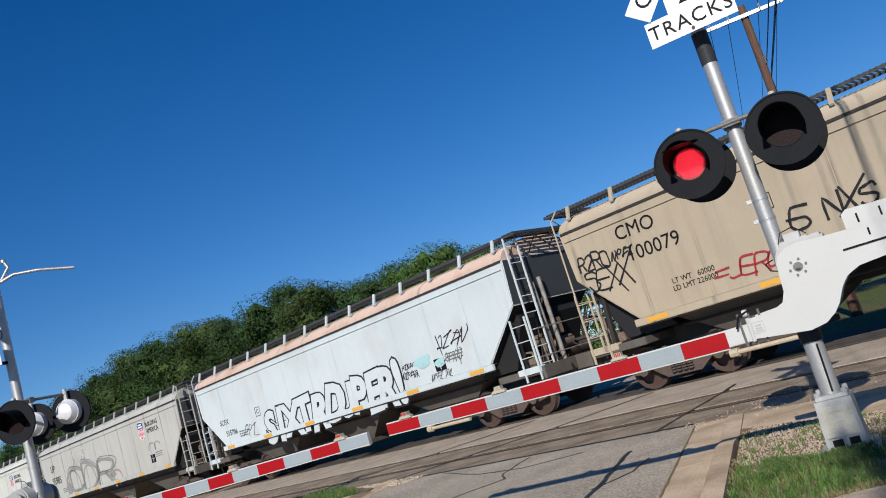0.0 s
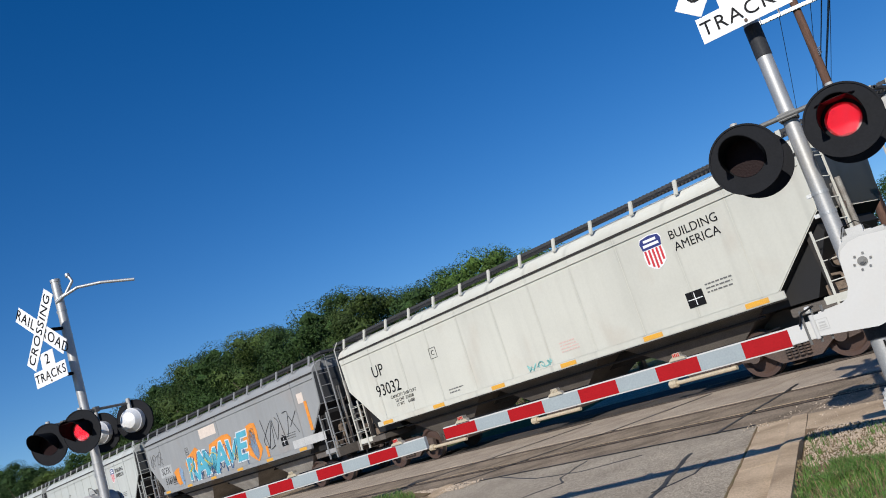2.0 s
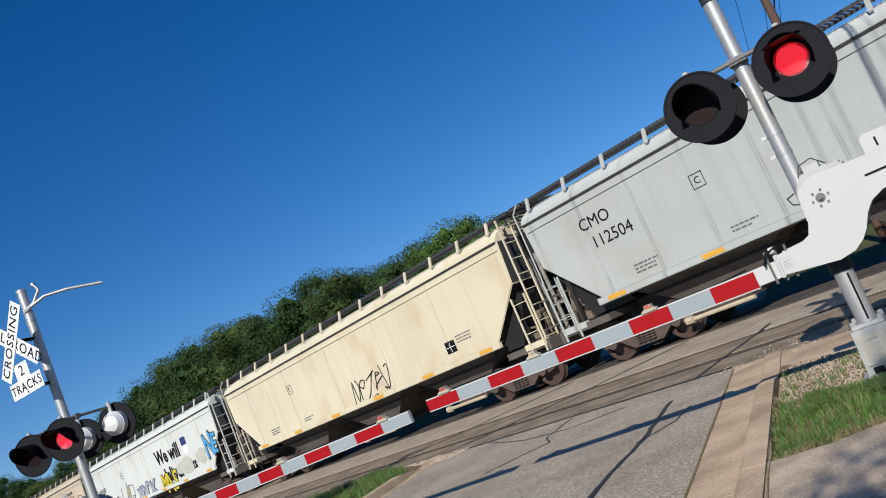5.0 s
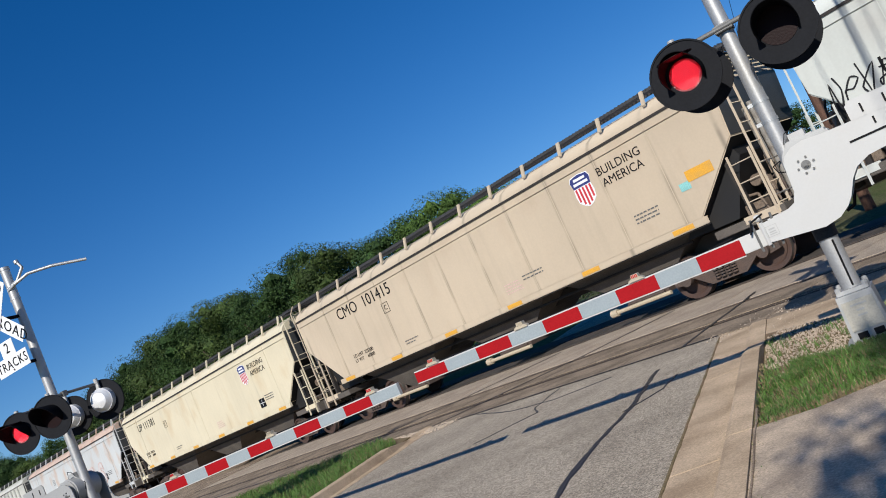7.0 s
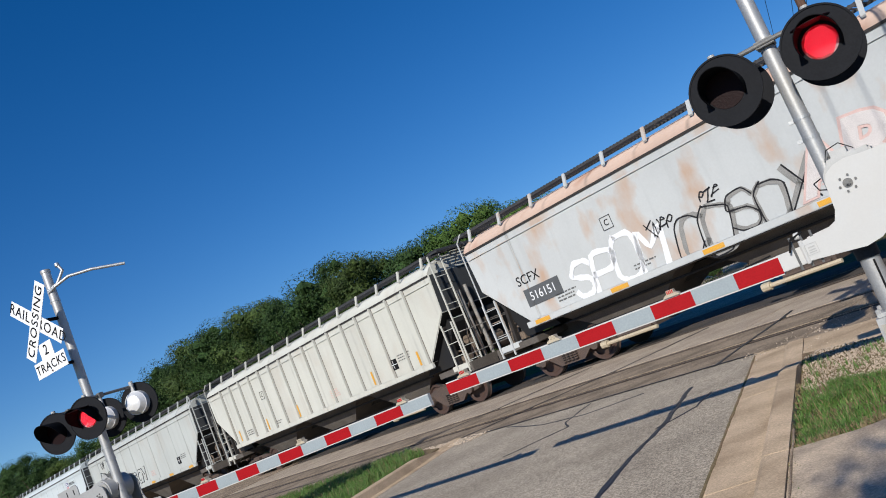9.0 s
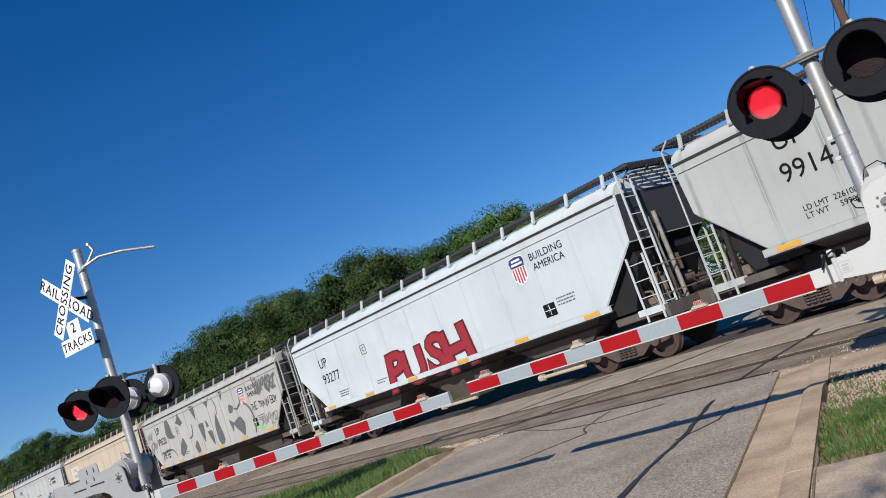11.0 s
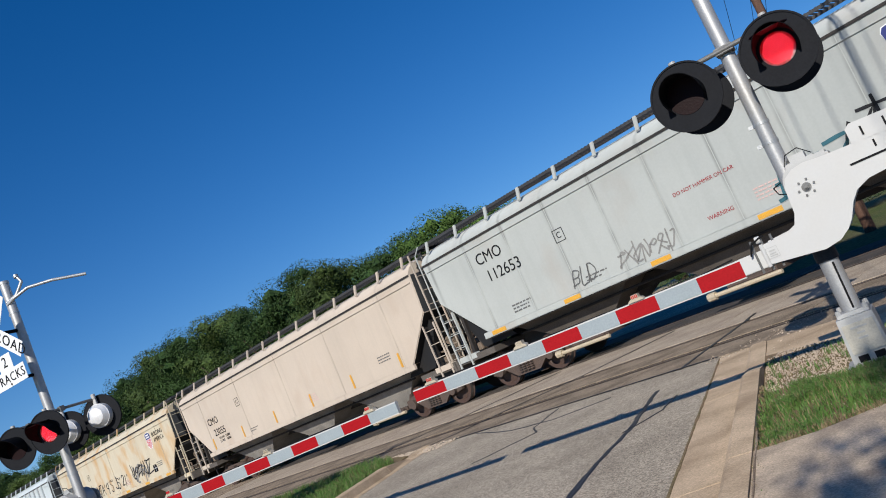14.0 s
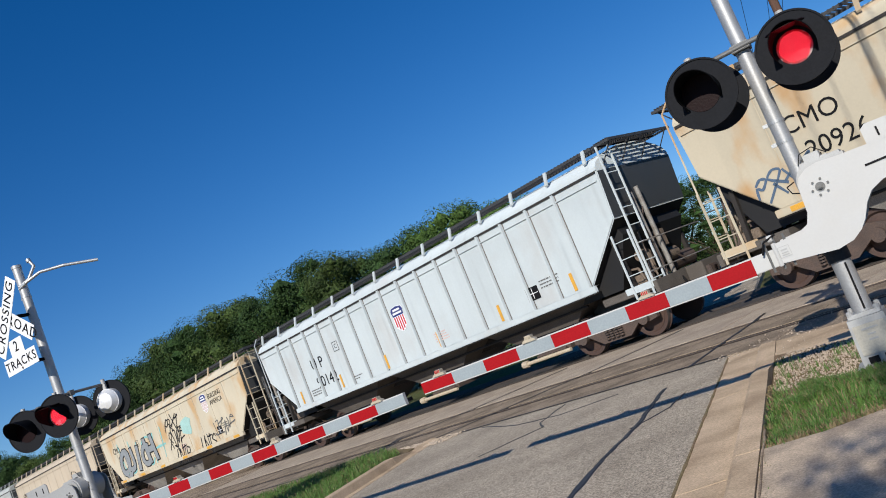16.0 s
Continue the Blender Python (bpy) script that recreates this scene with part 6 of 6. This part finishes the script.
letter(c, "WARNING", 1.75, 2.1, 0.16), letter(c, "WARNING", -1.9, 2.1, 0.14), bars(c, 1.9, 1.95, 4, 1.2, 0.025, 0.06), bars(c, -1.8, 1.95, 3, 1.0, 0.025, 0.06)
c = hopper_car(-297.9, "pale", number("CMO", "112653", 0.4, -5.6, 3.2), label="pale grey covered hopper car with low black graffiti")
letter(c, "DO NOT HAMMER ON CAR", 0.26, 2.5, 0.11, SPRAY_RED), letter(c, "WARNING", 0.33, 1.8, 0.12, SPRAY_RED)
scrawl(c, "BCZ", 2.3, 1.85, 0.55, mat("dark teal spray", (0.03, 0.12, 0.15), 0.7), 0.07, 112, 0.1, 1.0, 0.75), scrawl(c, "MTWOP", 4.1, 2.0, 0.7, SPRAY_BLACK, 0.055, 111, 0.2, 1.2, 0.6), scrawl(c, "gdg", 6.2, 1.8, 0.36, SPRAY_BLACK, 0.05, 114, 0.2, 1.2, 0.9), scrawl(c, "BUD", -3.2, 1.8, 0.33, SPRAY_GREY, 0.03, 113, 0.2, 1), scrawl(c, "fdeabgh", -1.5, 1.75, 0.3, SPRAY_FAINT, 0.035, 115, 0.2, 1)
c = hopper_car(-314.36, "pink_tan", number("CMO", "23055", 0.38, -5.7, 2.6), emblem=False, seams=5, upright=True, small=False, boxed=False, label="clean pinkish tan covered hopper car")
letter(c, "LD LMT  223800\nLT WT     62200", -5.2, 1.85, 0.13)
c = hopper_car(-331.6, "cream", number("CMO", "20926", 0.46, -5.5, 2.8), seams=3, emblem_x=5.3, label="rust stained cream covered hopper car with black scrawl")
scrawl(c, "SANE'MTA'9'S'JS'2I'", -1.35, 2.0, 0.46, SPRAY_BLACK, 0.05, 121, 0.15, 0.9, 0.62), scrawl(c, "ebfahc", 3.4, 2.1, 0.55, SPRAY_BLACK, 0.05, 122, 0.2, 1.2, 0.65), scrawl(c, "ebfa", 3.3, 2.02, 0.6, SPRAY_FAINT, 0.09, 124, 0.2, 1.2, 0.65, 0), scrawl(c, "bgdc", -6.35, 2.0, 0.42, mat("slate tag spray", (0.08, 0.13, 0.2), 0.7), 0.05, 123, 0.1, 1.2)
c = hopper_car(-349.5, "ice", [("U P", -4.7, 2.6, 0.5), ("90142", -4.45, 2.0, 0.5)], ribbed=True, emblem=False, upright=True, label="pale bluish ribbed covered hopper car with shield emblem")
shield(c, 0.0, 2.76, 0.8)
c = hopper_car(-367.1, "cream", number("CMO", "215", 0.4), faded=True, label="cream covered hopper car with teal graffiti")
piece(c, "QUICH", -3.9, 2.5, 1.35, mat("silver grey spray", (0.27, 0.29, 0.3), 0.7), SPRAY_BLACK, 1.15, 2, 0.04, 0.95), scrawl(c, "QUICH", -3.8, 2.3, 1.25, SPRAY_TEAL, 0.1, 130, 0.1, 0.8, 0.95, 0)
blobs(c, ((2.3, 2.6, 1.5, 0.9, 0.3),), mat("pale teal overspray", (0.38, 0.6, 0.55), 0.7), 131), scrawl(c, "bgdc", 0.9, 2.95, 0.5, SPRAY_BLACK, 0.06, 132, 0.2, 1.2, 0.7), scrawl(c, "ghaf", 0.9, 2.3, 0.6, SPRAY_BLACK, 0.06, 133, 0.2, 1.2, 0.6), scrawl(c, "UNTR", 1.1, 1.6, 0.5, SPRAY_BLACK, 0.06, 134, 0.2, 1, 0.6), scrawl(c, "UNTS", 3.7, 1.6, 0.5, SPRAY_BLACK, 0.06, 135, 0.2, 1, 0.6), scrawl(c, "hcaf", 5.4, 2.0, 0.5, SPRAY_GREY, 0.045, 136, 0.2, 1, 0.8)
c = hopper_car(-384.5, "warm_tan", number("CMO", "", 0.4), emblem=False, label="tan covered hopper car")
c = hopper_car(-402.0, "pale", emblem=False, label="pale grey covered hopper car")
for o in (*BASE_CLEAN.children_recursive, BASE_CLEAN):
    bpy.data.objects.remove(o)

# ---- trees ----


def tree_meshes(seed, h, w, trunk_h, airy=False):
    rng = random.Random(seed)
    bm = bmesh.new()
    rod(bm, (0, 0, -0.3), (0.1, 0, trunk_h), h * 0.035, 9, h * 0.024)
    tips = []
    for i in range(9):
        a, r, z = 6.28 * i / 9 + rng.uniform(-0.3, 0.3), w * rng.uniform(0.22, 0.42), trunk_h + (h - trunk_h) * rng.uniform(0.3, 0.75)
        mid = Vector((math.cos(a) * r * 0.4, math.sin(a) * r * 0.4, trunk_h + (z - trunk_h) * 0.45))
        tip = Vector((math.cos(a) * r, math.sin(a) * r, z))
        rod(bm, (0.1, 0, trunk_h - 0.2), mid, h * 0.014, 6, h * 0.009), rod(bm, mid, tip, h * 0.009, 6, h * 0.004)
        tips.append(tip)
    wood = mesh(bm, BARK, name="trunk")
    v, f = [], []
    lobes = []
    for i in range(85 if airy else 70):
        a, e = rng.uniform(0, 6.28), rng.random() ** 0.8
        prof = math.sin(math.pi * (0.2 + 0.74 * e)) ** 0.6
        r = w / 2 * prof * math.sqrt(rng.uniform(0.25, 1))
        lobes.append((Vector((math.cos(a) * r, math.sin(a) * r, trunk_h * 0.4 + (h - trunk_h * 0.4) * (0.04 + 0.9 * e))), rng.uniform(0.5, 1.15) * w * (0.13 if airy else 0.15)))
    ico = [Vector(q).normalized() for q in ((1, 0, 0), (-1, 0, 0), (0, 1, 0), (0, -1, 0), (0, 0, 1), (0, 0, -1))]
    for c, r in lobes:
        k = len(v)
        core = [] if airy else ico
        v += [c + Vector((q.x, q.y, q.z * 0.75)) * r * rng.uniform(0.4, 0.6) for q in core]
        f += [(k + p, k + q, k + s) for p, q, s in ((0, 2, 4), (2, 1, 4), (1, 3, 4), (3, 0, 4), (2, 0, 5), (1, 2, 5), (3, 1, 5), (0, 3, 5)) if core]
        for _ in range(230 if airy else 620):
            d = Vector((rng.gauss(0, 1), rng.gauss(0, 1), rng.gauss(0, 1))).normalized()
            p = c + Vector((d.x, d.y, d.z * 0.75)) * r * (rng.uniform(0.55, 1.12) if airy else rng.uniform(0.6, 1.0) ** 0.7 * 1.12)
            n = (d + Vector((rng.gauss(0, 0.4), rng.gauss(0, 0.4), rng.gauss(0, 0.4) + 0.25))).normalized()
            t = n.orthogonal().normalized()
            t = Matrix.Rotation(rng.uniform(0, 6.28), 3, n) @ t
            b, s = n.cross(t), (rng.uniform(0.07, 0.15) if airy else rng.uniform(0.04, 0.08)) * (h / 10)
            k = len(v)
            v += [p - t * s, p - b * s * 0.6, p + t * s, p + b * s * 0.6]
            f.append((k, k + 1, k + 2, k + 3))
    return wood, v, f


def tree_kind(seed, h, w, trunk_h, leaf, airy=False):
    wood, v, f = tree_meshes(seed, h, w, trunk_h, airy)
    me = bpy.data.meshes.new("crown")
    me.from_pydata(v, [], f)
    me.materials.append(leaf)
    return wood, me


KINDS = [tree_kind(1, 10, 8.5, 2.0, LEAF), tree_kind(2, 10, 7.5, 1.8, LEAF_OLIVE), tree_kind(3, 10, 9.0, 1.6, LEAF), tree_kind(4, 10, 7.5, 1.8, LEAF_LIGHT), tree_kind(2, 10, 7.5, 1.8, LEAF_OLIVE, True)]
TREE_LABELS = ("dark green leafy oak tree behind the train", "olive green leafy tree behind the train", "broad dark green tree behind the train", "bright green leafy tree behind the train", "leafy roadside tree")


def tree(x, y, h, kind, spin, wide=1.0, label=""):
    own = thing("tree", label or TREE_LABELS[kind], "tree", pose(x, y, -0.12, 0, 0, spin) @ Matrix.Diagonal((h / 10 * wide, h / 10 * wide, h / 10, 1)), "trees along the railway")
    part("trunk", KINDS[kind][0], None, own), part("crown", KINDS[kind][1], None, own)
    return own


rng = random.Random(5)
# height of the canopy along the track
CANOPY = ((-28, 7.3), (-32.5, 8.5), (-37, 8.6), (-42, 9.3), (-46.5, 10.3), (-52, 10.7), (-58, 11.6), (-63, 11.9), (-69, 12.1), (-76, 12.0), (-84, 11.9), (-94, 11.2), (-108, 10.2), (-124, 9.4), (-140, 12.0), (-157, 14.2), (-178, 13.8))
for i, (x, h) in enumerate(CANOPY):
    tree(x, 30 + rng.uniform(-0.6, 0.6), h * (1.03 if x > -50 else 0.98), 3 if x > -35 else (0, 1, 2, 1, 0)[i % 5], rng.uniform(0, 360), 1.0)
for x in range(-200, -26, 7):
    y = 35 + rng.uniform(-1.5, 2.5)
    k = np.interp(-x, [-q for q, _ in CANOPY], [q for _, q in CANOPY]) * (y / 30) * 0.86
    tree(x * y / 30, y, float(k) * rng.uniform(0.86, 1.0), rng.randrange(3), rng.uniform(0, 360), 1.15)
for x in range(-30, 60, 4):
    tree(x + rng.uniform(-1.5, 1.5), 37 + rng.uniform(-2, 4), rng.uniform(5.0, 6.4), rng.randrange(4), rng.uniform(0, 360), 1.3, "small leafy tree behind the tracks")
# the tree behind the viewer that shades the pavement
tree(3.7, -5.3, 8.0, 4, 40, 0.5, "leafy roadside tree shading the pavement")

# ---- utility poles and wires ----
POLE = Vector((-9.5, 24.0, 0))


def utility_pole(base, h, label):
    own = thing("utility_pole", label, "utility pole", Matrix.Translation(base) @ Matrix.Rotation(math.atan2(RV.y, RV.x), 4, "Z"), "utility poles")
    bm = bmesh.new()
    rod(bm, (0, 0, -0.3), (0, 0, h), 0.16, 14, 0.11)
    part("pole_shaft", bm, WOOD, own, "brown weathered wooden pole", smooth=True)
    for z in (h - 0.35,):
        bm = bmesh.new()
        box(bm, (0, -0.14, z), (2.2, 0.09, 0.11))
        part("cross_arm", bm, STEEL, own, bevel=0.01)
        for x in (-1.0, -0.45, 0.45, 1.0):
            bm = bmesh.new()
            rod(bm, (x, -0.14, z + 0.05), (x, -0.14, z + 0.22), 0.035, 8, 0.02)
            part("insulator", bm, CAST, own)
    bm = bmesh.new()
    for k in range(4):
        rod(bm, (0.08, -0.12, h - 1.9 + 0.06 * k), (0.16, -0.2, h - 1.85 + 0.05 * k), 0.02, 6)
    part("cable_clamp", bm, STEEL, own)
    return own


utility_pole(POLE, 9.4, "tall brown wooden utility pole beyond the tracks")
far_base, near_base = POLE + RU * 45, POLE - RU * 42
utility_pole(far_base, 9.4, "brown wooden utility pole farther along the road")
utility_pole(near_base, 10.5, "brown wooden utility pole beside the road")
for off, z in ((-1.0, 9.25), (-0.45, 9.25), (0.45, 9.25), (1.0, 9.25), (0.15, 7.6), (0.2, 7.35), (0.12, 7.1)):
    own = thing("overhead_wire", "thin dark overhead wire along the road", "wire", group="overhead wires")
    bm = bmesh.new()
    for a, b, dz in ((far_base, POLE, 0.0), (POLE, near_base, 1.0)):
        pts = []
        for i in range(13):
            q = i / 12
            p = a.lerp(b, q) + RV * off
            pts.append((p.x, p.y, z + dz * q - 0.5 * 4 * q * (1 - q)))
        pipe(bm, pts, 0.011 if z > 9 else 0.016, 5)
    part("wire_span", bm, WIRE, own)


# ---- what moves ----
STEPS = (0.0, 0.1, 0.2, 0.5, *range(1, 16), 15.5, 15.8, 15.9, 16.0)
LIT_LEFT = ((0.0, 0.28), (0.8, 1.62), (2.25, 2.78), (3.2, 3.6), (4.4, 4.75), (5.2, 5.75), (6.75, 7.25), (8.3, 8.6), (9.1, 9.6), (10.1, 10.5), (10.8, 11.2), (11.8, 12.25), (12.8, 13.1), (14.2, 14.75), (15.2, 15.85))
LIT_RIGHT = ((0.28, 0.8), (1.35, 1.62), (1.75, 2.2), (2.8, 3.2), (3.7, 4.4), (4.8, 5.2), (5.8, 6.7), (7.75, 8.3), (8.6, 9.1), (9.6, 10.1), (10.5, 10.8), (11.25, 11.8), (12.3, 12.75), (13.2, 14.15), (14.8, 15.2), (15.9, 16.1))


def flap_rows(lit):
    rows, shut, open_ = [], pose(0, -0.014, 0.145), pose(0, -0.014, 0.145, -86)
    is_lit = lambda t: any(a <= t < b for a, b in lit)
    times = [n / 15 for n in range(241)]
    last = None
    for n, t in enumerate(times):
        now = is_lit(t)
        nxt = is_lit(times[min(n + 1, 240)])
        if last is None or now != last or nxt != now or n == 240:
            rows.append((t, open_ if now else shut))
        last = now
    return rows


def run(x0, t):
    """A car's pose: about 21 m/s along the slightly skewed track."""
    x = x0 + 20.65 * t + 0.00908 * (t - 8) ** 2
    return pose(x, CAR_Y + math.tan(SKEW) * (x + 15), 0.004, 0, 0, math.degrees(SKEW))


def motions():
    for car, x0 in CARS:
        walk(car, [(t, run(x0, t)) for t in STEPS])
    for side, lit in (("left", LIT_LEFT), ("right", LIT_RIGHT)):
        for flap in FLAPS[side]:
            walk(flap, flap_rows(lit))


motions()
